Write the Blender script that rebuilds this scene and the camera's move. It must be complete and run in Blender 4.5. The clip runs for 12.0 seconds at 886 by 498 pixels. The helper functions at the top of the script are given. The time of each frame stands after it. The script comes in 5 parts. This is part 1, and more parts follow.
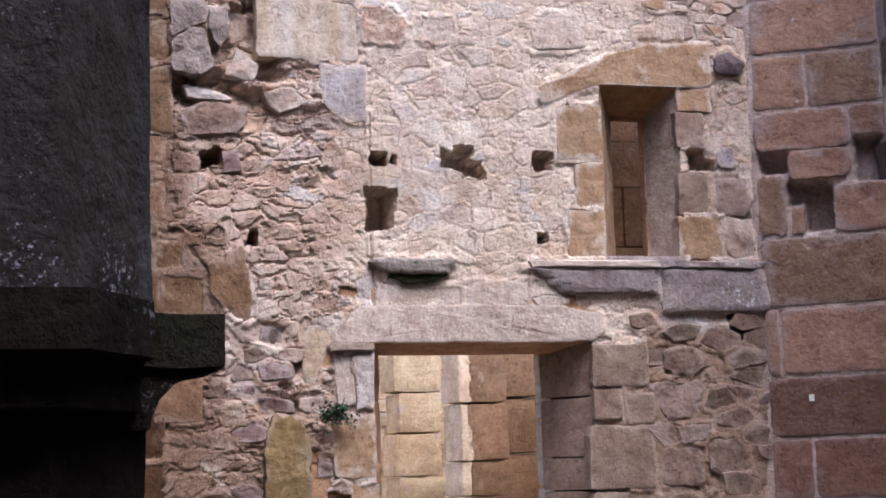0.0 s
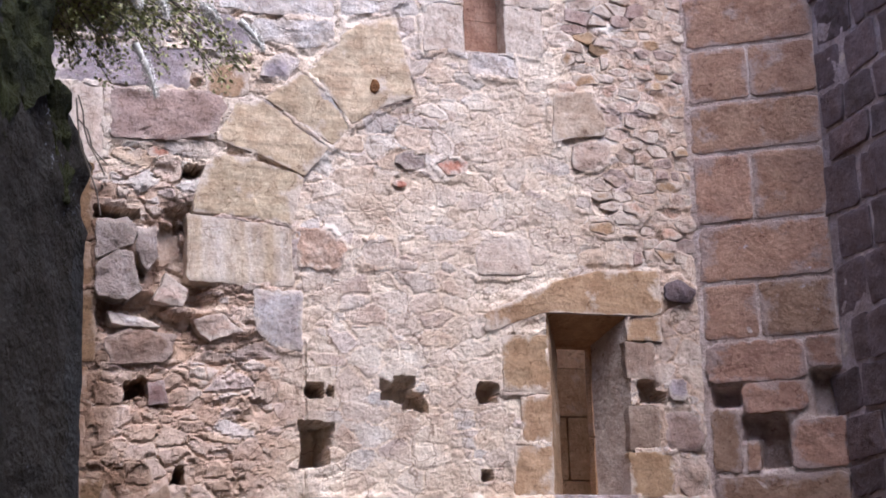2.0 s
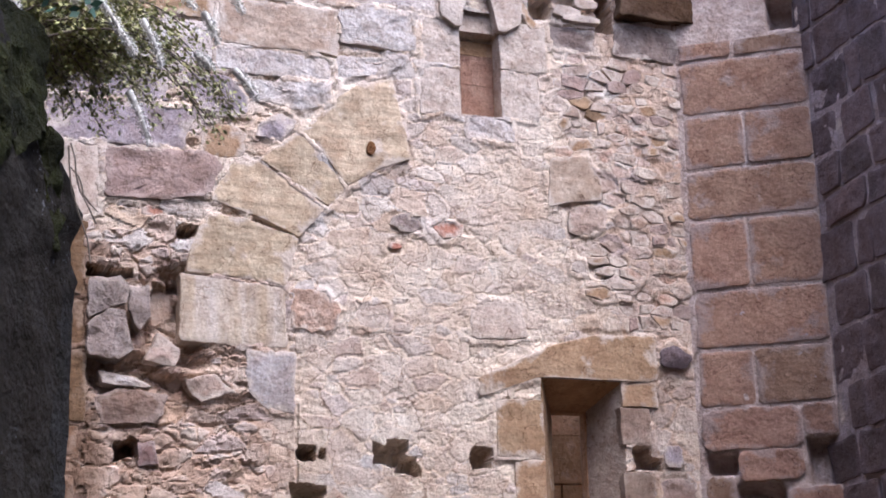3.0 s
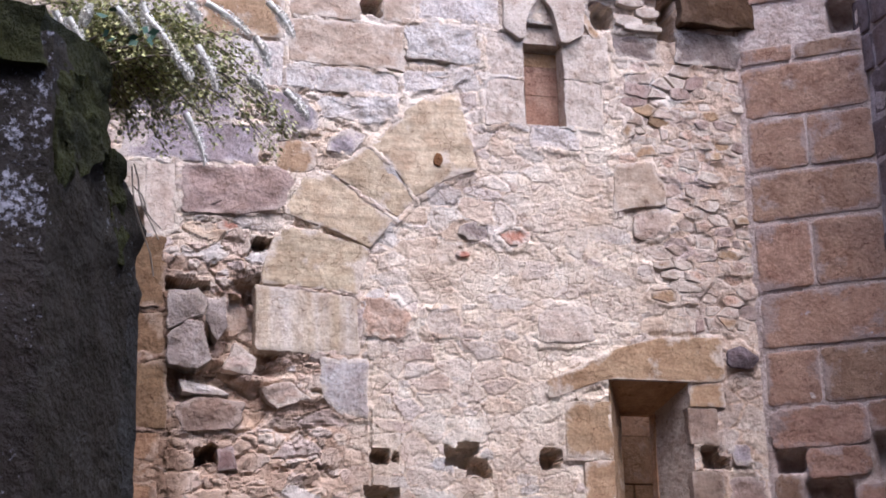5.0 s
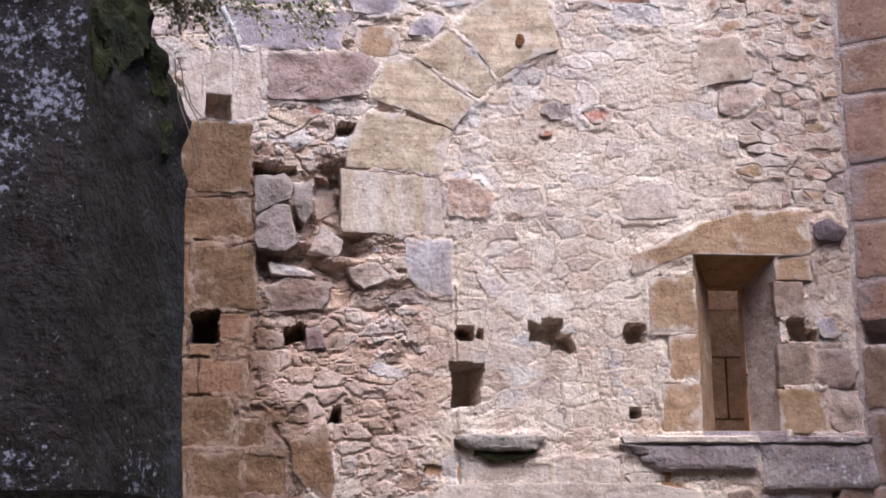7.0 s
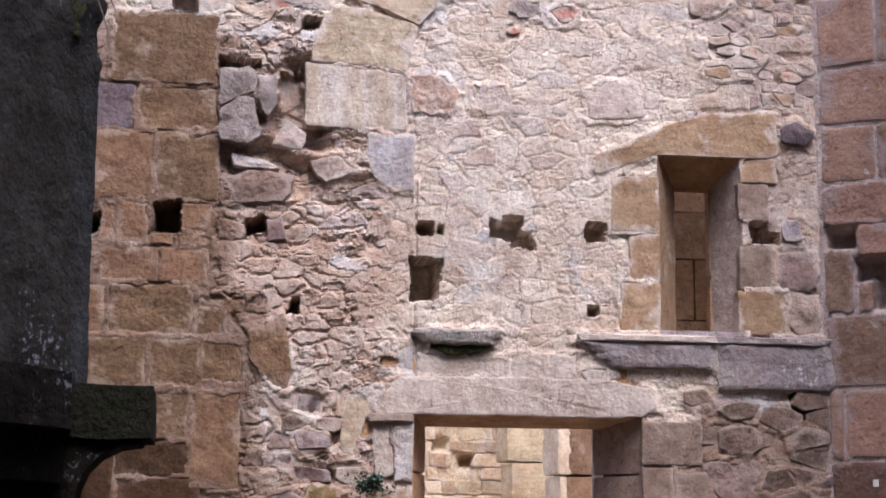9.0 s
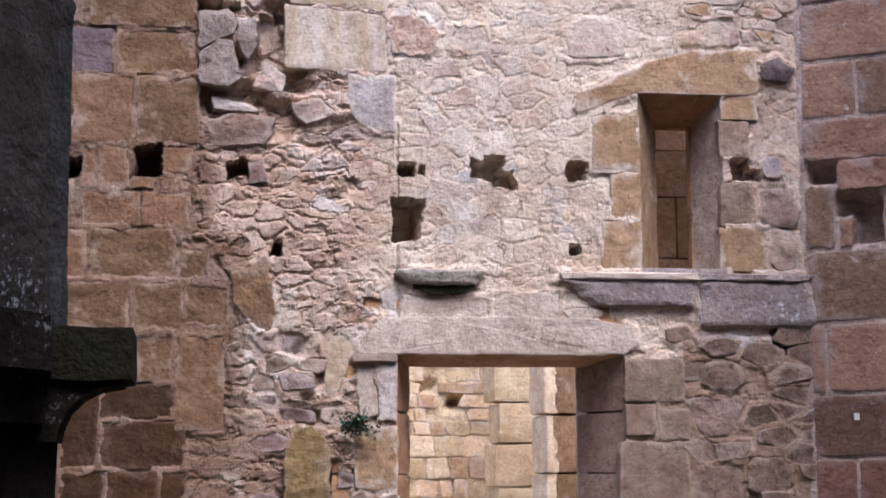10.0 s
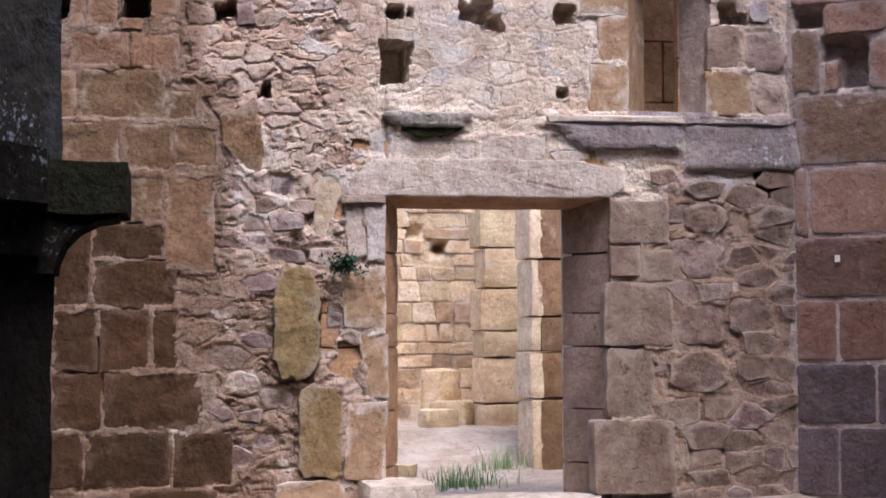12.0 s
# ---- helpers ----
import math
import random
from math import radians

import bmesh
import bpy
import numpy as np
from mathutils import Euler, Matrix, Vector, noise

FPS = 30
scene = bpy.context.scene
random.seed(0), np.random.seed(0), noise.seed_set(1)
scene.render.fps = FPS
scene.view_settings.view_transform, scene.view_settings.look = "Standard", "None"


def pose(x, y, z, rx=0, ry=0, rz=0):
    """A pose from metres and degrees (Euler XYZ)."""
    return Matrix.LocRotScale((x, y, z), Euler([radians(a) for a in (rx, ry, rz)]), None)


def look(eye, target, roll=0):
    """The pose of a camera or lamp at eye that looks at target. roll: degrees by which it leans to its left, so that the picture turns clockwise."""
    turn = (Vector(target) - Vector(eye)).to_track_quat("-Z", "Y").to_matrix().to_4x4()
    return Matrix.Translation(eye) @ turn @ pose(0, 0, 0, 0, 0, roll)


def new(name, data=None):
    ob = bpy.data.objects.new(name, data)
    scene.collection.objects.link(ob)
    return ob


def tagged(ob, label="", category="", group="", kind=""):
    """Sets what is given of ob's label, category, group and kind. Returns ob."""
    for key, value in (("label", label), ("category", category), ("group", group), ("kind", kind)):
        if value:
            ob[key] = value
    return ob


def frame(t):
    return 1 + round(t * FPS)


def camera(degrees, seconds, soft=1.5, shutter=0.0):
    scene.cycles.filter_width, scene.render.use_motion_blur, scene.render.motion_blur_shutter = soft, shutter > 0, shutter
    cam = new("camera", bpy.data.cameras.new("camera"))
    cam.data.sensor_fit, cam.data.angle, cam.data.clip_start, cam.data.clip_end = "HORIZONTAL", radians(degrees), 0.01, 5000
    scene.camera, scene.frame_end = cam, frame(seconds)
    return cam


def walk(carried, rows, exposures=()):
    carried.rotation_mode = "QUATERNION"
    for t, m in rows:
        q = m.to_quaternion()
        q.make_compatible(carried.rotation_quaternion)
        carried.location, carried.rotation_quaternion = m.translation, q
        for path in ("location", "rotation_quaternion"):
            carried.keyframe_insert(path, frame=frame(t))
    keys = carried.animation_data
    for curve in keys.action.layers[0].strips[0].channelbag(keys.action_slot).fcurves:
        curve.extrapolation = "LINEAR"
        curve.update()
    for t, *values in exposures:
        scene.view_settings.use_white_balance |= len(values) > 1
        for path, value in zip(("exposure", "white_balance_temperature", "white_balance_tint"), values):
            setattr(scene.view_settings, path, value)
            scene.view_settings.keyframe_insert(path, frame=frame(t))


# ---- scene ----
cam = camera(29.44, 12.0, soft=1.8)
PATH = [
    (0, look((-2.542, -10.561, 0.990), (-1.175, -5.800, 1.674), -1.69)),
    (0.5, look((-2.530, -10.460, 1.017), (-1.111, -5.747, 1.898), -1.98)),
    (1, look((-2.513, -10.246, 1.132), (-1.024, -5.589, 2.178), -2.36)),
    (1.5, look((-2.553, -10.024, 1.208), (-0.984, -5.422, 2.374), -2.27)),
    (2, look((-2.587, -9.960, 1.395), (-0.970, -5.388, 2.612), -1.76)),
    (2.5, look((-2.591, -9.922, 1.452), (-0.960, -5.374, 2.739), -1.35)),
    (3, look((-2.548, -9.886, 1.315), (-0.938, -5.376, 2.755), -1.28)),
    (5, look((-2.431, -10.229, 1.219), (-1.108, -5.637, 2.689), -1.48)),
    (5.5, look((-2.331, -10.379, 1.127), (-1.144, -5.739, 2.563), -1.97)),
    (6, look((-2.208, -10.495, 1.124), (-1.164, -5.793, 2.466), -1.66)),
    (6.5, look((-2.105, -10.518, 1.137), (-1.157, -5.770, 2.386), -1.53)),
    (7, look((-1.973, -10.536, 1.173), (-1.104, -5.744, 2.303), -1.19)),
    (9, look((-1.371, -10.705, 1.049), (-0.662, -5.834, 1.922), 0.40)),
    (9.5, look((-1.314, -10.713, 1.024), (-0.600, -5.831, 1.832), 0.07)),
    (10, look((-1.318, -10.741, 1.020), (-0.578, -5.848, 1.730), -0.39)),
    (10.5, look((-1.342, -10.763, 1.016), (-0.578, -5.859, 1.625), -0.56)),
    (11, look((-1.360, -10.792, 0.999), (-0.580, -5.879, 1.502), -0.62)),
    (11.5, look((-1.364, -10.831, 0.973), (-0.578, -5.908, 1.349), -0.51)),
    (12, look((-1.358, -10.840, 0.943), (-0.567, -5.911, 1.217), -0.25)),
]
walk(cam, PATH, [(0, 1.87, 5430, 16), (12, 1.87, 5430, 16)])

# ---------------------------------------------------------------- world and light
world = bpy.data.worlds.new("sky")
scene.world = world
world.use_nodes = True
wt = world.node_tree
sky = wt.nodes.new("ShaderNodeTexSky")
sky.sky_type, sky.sun_disc = "NISHITA", False
sky.sun_elevation, sky.sun_rotation = radians(63), radians(168)
sky.air_density, sky.dust_density, sky.ozone_density = 1.0, 4.0, 1.0
wt.nodes["Background"].inputs[1].default_value = 0.15
wt.links.new(sky.outputs[0], wt.nodes["Background"].inputs[0])
sun_data = bpy.data.lights.new("sun", "SUN")
sun_data.energy, sun_data.angle, sun_data.color = 0.62, radians(24), (1.0, 0.95, 0.90)
sun = new("sun", sun_data)
sun.matrix_world = look((0.9, -4.4, 9.0), (0, 0, 0))

# ---------------------------------------------------------------- materials


def stone_mat(name, a, b, grain=38.0, stain=1.6, bump=0.5, spots=None, spot_at=0.62, spot_scale=9.0, rough=0.92, attr=False, c=None, vary=0.25, streak=0.0, gloss=0.2, chip=0.55, chip_scale=30.0, lime=(0.60, 0.50, 0.41), smear=0.8, streak_scale=(2.5, 3, 26), streak_col=None):
    """Weathered stone: colours a and b mixed by stains, fine grain, pits; spots: lichen; c: colour of single stones in a sheet."""
    m = bpy.data.materials.new(name)
    m.use_nodes = True
    nt = m.node_tree
    n, l = nt.nodes, nt.links
    bs = n["Principled BSDF"]
    bs.inputs["Roughness"].default_value = rough
    bs.inputs["Specular IOR Level"].default_value = gloss
    geo = n.new("ShaderNodeNewGeometry")
    inf = n.new("ShaderNodeObjectInfo")

    def noise_tex(scale, detail, rgh=0.6, vec=None):
        t = n.new("ShaderNodeTexNoise")
        t.inputs["Scale"].default_value, t.inputs["Detail"].default_value, t.inputs["Roughness"].default_value = scale, detail, rgh
        l.new(vec or geo.outputs["Position"], t.inputs["Vector"])
        return t.outputs["Fac"]

    def ramp(src, lo, hi):
        r = n.new("ShaderNodeMapRange")
        r.inputs["From Min"].default_value, r.inputs["From Max"].default_value = lo, hi
        l.new(src, r.inputs["Value"])
        return r.outputs["Result"]

    def mix(fac, x, y, mode="MIX"):
        k = n.new("ShaderNodeMix")
        k.data_type, k.blend_type = "RGBA", mode
        for sock, val in ((k.inputs["Factor"], fac), (k.inputs["A"], x), (k.inputs["B"], y)):
            if isinstance(val, (tuple, float, int)):
                sock.default_value = (*val, 1) if isinstance(val, tuple) else val
            else:
                l.new(val, sock)
        return k.outputs["Result"]

    big = ramp(noise_tex(stain, 6), 0.32, 0.68)
    col = mix(big, a, b)
    if attr:
        # mortar tint by zone; its dark end also carries shade low on the wall
        ph = n.new("ShaderNodeAttribute")
        ph.attribute_name = "phase_shade"
        pr = n.new("ShaderNodeValToRGB")
        e = pr.color_ramp.elements
        e[0].color, e[1].color = (1, 1, 1, 1), (0.29, 0.22, 0.18, 1)
        k = e.new(0.5)
        k.color = (0.70, 0.61, 0.58, 1)
        l.new(ph.outputs["Fac"], pr.inputs[0])
        col = mix(1.0, col, pr.outputs[0], "MULTIPLY")
        at = n.new("ShaderNodeAttribute")
        at.attribute_name = "tone"
        st = n.new("ShaderNodeAttribute")
        st.attribute_name = "stone"
        cr = n.new("ShaderNodeValToRGB")
        e = cr.color_ramp.elements
        e[0].color, e[1].color = (*c[0], 1), (*c[-1], 1)
        for i, q in enumerate(c[1:-1]):
            k = e.new((i + 1) / (len(c) - 1))
            k.color = (*q, 1)
        l.new(at.outputs["Fac"], cr.inputs[0])
        col = mix(st.outputs["Fac"], col, cr.outputs[0])
    if streak:
        mp = n.new("ShaderNodeMapping")
        mp.inputs["Rotation"].default_value = (0, 0.12, 0)
        mp.inputs["Scale"].default_value = streak_scale
        l.new(geo.outputs["Position"], mp.inputs["Vector"])
        col = mix(ramp(noise_tex(1.0, 4, 0.55, mp.outputs[0]), 0.42, 0.75), col, streak_col or tuple(x * (1 - streak) for x in a))
    mid = noise_tex(stain * 6, 5, 0.65)
    patch = noise_tex(stain * 2.6, 4, 0.7)
    col = mix(ramp(patch, 0.40, 0.62), col, mix(1.0, col, (0.80, 0.74, 0.70), "MULTIPLY"))
    speck = noise_tex(grain * 0.45, 3, 0.8)
    col = mix(ramp(speck, 0.60, 0.74), col, mix(1.0, col, (0.55, 0.50, 0.48), "MULTIPLY"))
    col = mix(ramp(mid, 0.35, 0.7), col, mix(0.75, col, (0.70, 0.65, 0.61), "MULTIPLY"))
    cn = noise_tex(stain * 1.3, 4, 0.55)
    cd = n.new("ShaderNodeMath")
    cd.operation = "SUBTRACT"
    l.new(cn, cd.inputs[0])
    cd.inputs[1].default_value = 0.5
    ca = n.new("ShaderNodeMath")
    ca.operation = "ABSOLUTE"
    l.new(cd.outputs[0], ca.inputs[0])
    col = mix(ramp(ca.outputs[0], 0.0035, 0.001), col, mix(1.0, col, (0.55, 0.50, 0.48), "MULTIPLY"))
    fine = noise_tex(grain, 6, 0.75)
    hi = n.new("ShaderNodeHueSaturation")
    l.new(col, hi.inputs["Color"])
    vr = n.new("ShaderNodeMath")
    vr.operation = "MULTIPLY_ADD"
    l.new(inf.outputs["Random"], vr.inputs[0])
    vr.inputs[1].default_value, vr.inputs[2].default_value = vary, 1 - vary / 2
    fv = n.new("ShaderNodeMath")
    fv.operation = "MULTIPLY"
    l.new(vr.outputs[0], fv.inputs[0])
    rr = n.new("ShaderNodeMapRange")
    l.new(fine, rr.inputs["Value"])
    rr.inputs["From Min"].default_value, rr.inputs["From Max"].default_value = 0.25, 0.75
    rr.inputs["To Min"].default_value, rr.inputs["To Max"].default_value = 0.74, 1.22
    l.new(rr.outputs["Result"], fv.inputs[1])
    l.new(fv.outputs[0], hi.inputs["Value"])
    hu = n.new("ShaderNodeMath")
    hu.operation = "MULTIPLY_ADD"
    l.new(inf.outputs["Random"], hu.inputs[0])
    hu.inputs[1].default_value, hu.inputs[2].default_value = -0.03 * vary, 0.5 + 0.015 * vary
    l.new(hu.outputs[0], hi.inputs["Hue"])
    col = hi.outputs["Color"]
    if spots:
        sp = noise_tex(spot_scale, 5, 0.7)
        zone = noise_tex(1.4, 3)
        ad = n.new("ShaderNodeMath")
        ad.operation = "ADD"
        l.new(sp, ad.inputs[0])
        l.new(zone, ad.inputs[1])
        col = mix(ramp(ad.outputs[0], spot_at * 2 - 0.06, spot_at * 2 + 0.03), col, spots)
    # mortar smeared over the edges of a stone, and in patches on its face
    if smear:
        rim = n.new("ShaderNodeAttribute")
        rim.attribute_name = "rim"
        sm = n.new("ShaderNodeMath")
        sm.operation = "MULTIPLY_ADD"
        l.new(rim.outputs["Fac"], sm.inputs[0])
        sm.inputs[1].default_value = 0.17
        l.new(noise_tex(4.2, 6, 0.66), sm.inputs[2])
        sf = n.new("ShaderNodeMath")
        sf.operation = "MULTIPLY"
        l.new(ramp(sm.outputs[0], 0.585, 0.69), sf.inputs[0])
        sf.inputs[1].default_value = smear
        col = mix(sf.outputs[0], col, mix(ramp(fine, 0.2, 0.8), tuple(x * 0.75 for x in lime), lime))
    l.new(col, bs.inputs["Base Color"])
    vor = n.new("ShaderNodeTexVoronoi")
    vor.inputs["Scale"].default_value = grain * 0.8
    l.new(geo.outputs["Position"], vor.inputs["Vector"])
    h1 = n.new("ShaderNodeMath")
    h1.operation = "MULTIPLY_ADD"
    l.new(mid, h1.inputs[0])
    h1.inputs[1].default_value = 1.5
    fm = n.new("ShaderNodeMath")
    fm.operation = "MULTIPLY"
    l.new(fine, fm.inputs[0])
    fm.inputs[1].default_value = 0.45
    l.new(fm.outputs[0], h1.inputs[2])
    h2 = n.new("ShaderNodeMath")
    h2.operation = "MULTIPLY_ADD"
    l.new(vor.outputs["Distance"], h2.inputs[0])
    h2.inputs[1].default_value = 0.12
    l.new(h1.outputs[0], h2.inputs[2])
    # chipped facets with crisp edges, at two sizes
    wn = n.new("ShaderNodeTexNoise")
    wn.inputs["Scale"].default_value, wn.inputs["Detail"].default_value = chip_scale * 0.6, 4
    l.new(geo.outputs["Position"], wn.inputs["Vector"])
    wv = n.new("ShaderNodeVectorMath")
    wv.operation = "MULTIPLY_ADD"
    l.new(wn.outputs["Color"], wv.inputs[0])
    wv.inputs[1].default_value = (1.6 / chip_scale,) * 3
    l.new(geo.outputs["Position"], wv.inputs[2])
    facets = []
    for sc in (chip_scale, chip_scale * 2.6):
        v1 = n.new("ShaderNodeTexVoronoi")
        v1.inputs["Scale"].default_value = sc
        l.new(wv.outputs[0], v1.inputs["Vector"])
        facets.append(v1.outputs["Color"])
    fa = n.new("ShaderNodeMath")
    fa.operation = "MULTIPLY_ADD"
    l.new(facets[1], fa.inputs[0])
    fa.inputs[1].default_value = 0.45
    l.new(facets[0], fa.inputs[2])
    b1 = n.new("ShaderNodeBump")
    b1.inputs["Strength"].default_value, b1.inputs["Distance"].default_value = chip, 0.016
    l.new(fa.outputs[0], b1.inputs["Height"])
    bp = n.new("ShaderNodeBump")
    bp.inputs["Strength"].default_value, bp.inputs["Distance"].default_value = min(1.0, bump * 1.15), 0.024
    l.new(h2.outputs[0], bp.inputs["Height"])
    l.new(b1.outputs[0], bp.inputs["Normal"])
    l.new(bp.outputs[0], bs.inputs["Normal"])
    return m


def leaf_mat(name, a, b, rough=0.6):
    m = bpy.data.materials.new(name)
    m.use_nodes = True
    nt = m.node_tree
    bs = nt.nodes["Principled BSDF"]
    bs.inputs["Roughness"].default_value = rough
    geo = nt.nodes.new("ShaderNodeNewGeometry")
    cr = nt.nodes.new("ShaderNodeValToRGB")
    cr.color_ramp.elements[0].color, cr.color_ramp.elements[1].color = (*a, 1), (*b, 1)
    nt.links.new(geo.outputs["Random Per Island"], cr.inputs[0])
    nt.links.new(cr.outputs[0], bs.inputs["Base Color"])
    return m


RUB = [(0.48, 0.40, 0.33), (0.66, 0.56, 0.43), (0.54, 0.43, 0.36), (0.72, 0.64, 0.53), (0.50, 0.47, 0.45), (0.61, 0.47, 0.34), (0.47, 0.39, 0.36), (0.75, 0.67, 0.57)]
M_WALL = stone_mat("lime_mortar_rubble", (0.78, 0.67, 0.53), (0.70, 0.58, 0.45), 30, 1.1, 0.7, attr=True, c=RUB, vary=0.0, chip=0.65, chip_scale=22.0)
M_BAND = stone_mat("banded_sandstone", (0.56, 0.45, 0.31), (0.50, 0.40, 0.29), 40, 1.7, 0.4, vary=0.1, chip=0.4, streak=0.6, streak_scale=(7.0, 3, 0.5), streak_col=(0.66, 0.60, 0.54), smear=0.4)
M_RUST = stone_mat("rusty_hole_dark", (0.30, 0.14, 0.05), (0.16, 0.07, 0.03), 60, 6.0, 0.6, smear=0)
M_ROSE = stone_mat("rose_stone", (0.60, 0.46, 0.37), (0.56, 0.36, 0.25), 34, 4.0, 0.6, vary=0.1)
M_BUFF = stone_mat("buff_sandstone", (0.52, 0.42, 0.32), (0.46, 0.35, 0.26), 40, 1.8, 0.4, vary=0.15, streak=0.25, chip=0.4)
M_ASH = stone_mat("warm_brown_sandstone", (0.27, 0.165, 0.09), (0.185, 0.11, 0.062), 36, 2.6, 0.5, vary=0.4, streak=0.25, lime=(0.36, 0.26, 0.19), smear=0.7)
M_RUB = stone_mat("rubble_stone", (0.54, 0.43, 0.345), (0.46, 0.35, 0.285), 34, 2.2, 0.6, vary=0.28, chip=0.6, chip_scale=18.0)
M_RUBD = stone_mat("brown_grey_rubble", (0.26, 0.185, 0.14), (0.20, 0.14, 0.105), 34, 2.2, 0.6, vary=0.45, chip=0.6, chip_scale=18.0, lime=(0.38, 0.29, 0.235))
M_PINK = stone_mat("pink_rubble", (0.26, 0.18, 0.158), (0.19, 0.132, 0.118), 34, 2.2, 0.6, vary=0.45, chip=0.6, chip_scale=18.0, lime=(0.46, 0.37, 0.33))
M_GREY = stone_mat("grey_stone", (0.26, 0.21, 0.185), (0.2, 0.16, 0.14), 40, 2.0, 0.5, vary=0.25, chip=0.6, chip_scale=18.0)
# darkened for the shade low on the left, which is put into the colour
M_BROWN_DIM = stone_mat("brown_sandstone", (0.094, 0.048, 0.021), (0.062, 0.032, 0.015), 36, 1.9, 0.5, vary=0.45, streak=0.25, lime=(0.135, 0.083, 0.052), smear=0.7)
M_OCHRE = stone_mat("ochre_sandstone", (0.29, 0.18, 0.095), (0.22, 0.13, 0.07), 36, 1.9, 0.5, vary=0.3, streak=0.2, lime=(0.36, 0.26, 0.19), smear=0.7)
M_YELLOW = stone_mat("yellow_sandstone", (0.64, 0.52, 0.355), (0.57, 0.45, 0.31), 40, 1.7, 0.4, vary=0.15, streak=0.45, chip=0.4)
M_LINTEL = stone_mat("tan_sandstone", (0.46, 0.315, 0.19), (0.40, 0.26, 0.155), 40, 1.8, 0.4, vary=0.15, streak=0.22, chip=0.4)
M_PALE = stone_mat("pale_limestone", (0.62, 0.53, 0.44), (0.54, 0.45, 0.37), 40, 2.2, 0.5, vary=0.15, chip=0.4)
M_WHITE = stone_mat("white_grey_block", (0.68, 0.63, 0.57), (0.56, 0.50, 0.46), 34, 3.0, 0.6, vary=0.2, chip=0.6, chip_scale=18.0)
M_BLUE = stone_mat("bluish_slab", (0.50, 0.46, 0.44), (0.44, 0.40, 0.385), 40, 2.5, 0.4, vary=0.2)
M_PURPLE = stone_mat("purple_slate", (0.39, 0.335, 0.345), (0.32, 0.27, 0.27), 34, 1.8, 0.5, vary=0.15)
M_RED = stone_mat("red_stone", (0.41, 0.30, 0.25), (0.33, 0.235, 0.20), 34, 2.0, 0.6, vary=0.2, chip=0.6, chip_scale=18.0, lime=(0.42, 0.32, 0.27))
M_BRICK = stone_mat("red_fragment", (0.52, 0.24, 0.16), (0.44, 0.24, 0.17), 40, 3.0, 0.5, vary=0.2)
M_QUOIN = stone_mat("purple_brown_sandstone", (0.37, 0.235, 0.16), (0.27, 0.168, 0.12), 36, 1.6, 0.5, vary=0.4, spots=(0.42, 0.36, 0.36), spot_at=0.66, spot_scale=14, lime=(0.36, 0.28, 0.25), smear=0.75)
M_QUOIN_DIM = stone_mat("dimmed_red_sandstone", (0.25, 0.14, 0.10), (0.185, 0.108, 0.082), 36, 1.6, 0.5, vary=0.4, spots=(0.17, 0.14, 0.16), spot_at=0.64, spot_scale=13, lime=(0.30, 0.20, 0.17), smear=0.6)
M_MOSSB = stone_mat("mossy_dark_stone", (0.030, 0.028, 0.020), (0.016, 0.018, 0.010), 50, 5.0, 0.9, vary=0.0, gloss=0.05, smear=0)
M_QMORT = stone_mat("pale_joint_mortar", (0.58, 0.48, 0.42), (0.46, 0.37, 0.33), 34, 2.0, 0.7, vary=0.0, chip=0.7)
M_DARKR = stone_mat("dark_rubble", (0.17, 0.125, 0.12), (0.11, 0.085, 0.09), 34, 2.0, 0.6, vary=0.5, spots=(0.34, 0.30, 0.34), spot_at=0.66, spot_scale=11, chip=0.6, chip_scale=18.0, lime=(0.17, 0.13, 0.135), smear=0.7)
M_DARKM = stone_mat("dark_wall_mortar", (0.34, 0.29, 0.29), (0.42, 0.36, 0.37), 34, 2.0, 0.7, attr=False, vary=0.0, chip=0.7)
# kept dark so that the unseen walls throw little light back
M_DARKW = stone_mat("dark_closing_wall", (0.13, 0.10, 0.095), (0.18, 0.145, 0.14), 34, 2.0, 0.7, vary=0.0, chip=0.7)
M_OLIVE = stone_mat("olive_yellow_stone", (0.30, 0.215, 0.095), (0.24, 0.17, 0.08), 36, 2.0, 0.6, vary=0.2, streak=0.2, smear=0.25)
M_DOORG = stone_mat("grey_brown_jamb", (0.33, 0.245, 0.185), (0.265, 0.19, 0.145), 42, 1.8, 0.45, vary=0.2, lime=(0.42, 0.33, 0.26), smear=0.6)
M_REVEAL = stone_mat("brown_reveal", (0.56, 0.345, 0.185), (0.46, 0.275, 0.145), 36, 1.8, 0.45, vary=0.2, smear=0.3)
M_SLITB = stone_mat("red_brown_infill", (0.36, 0.215, 0.15), (0.29, 0.17, 0.12), 36, 2.4, 0.4, vary=0.15, smear=0.2)
M_BOULDER = stone_mat("grey_brown_boulder", (0.34, 0.285, 0.25), (0.25, 0.205, 0.18), 36, 3.0, 0.7, vary=0.2, chip=0.8, chip_scale=14.0, smear=0.4)
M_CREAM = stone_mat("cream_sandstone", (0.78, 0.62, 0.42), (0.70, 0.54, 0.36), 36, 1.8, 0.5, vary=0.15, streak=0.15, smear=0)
M_LEDGE = stone_mat("grey_ledge", (0.40, 0.34, 0.33), (0.31, 0.26, 0.255), 44, 3.0, 0.6, spots=(0.56, 0.53, 0.54), spot_at=0.6, spot_scale=20, vary=0.2, smear=0.35)
M_MOSSY = stone_mat("mossy_ledge", (0.4, 0.36, 0.33), (0.26, 0.245, 0.2), 44, 6.0, 0.7, spots=(0.04, 0.055, 0.022), spot_at=0.60, spot_scale=7, vary=0.0, smear=0.3)
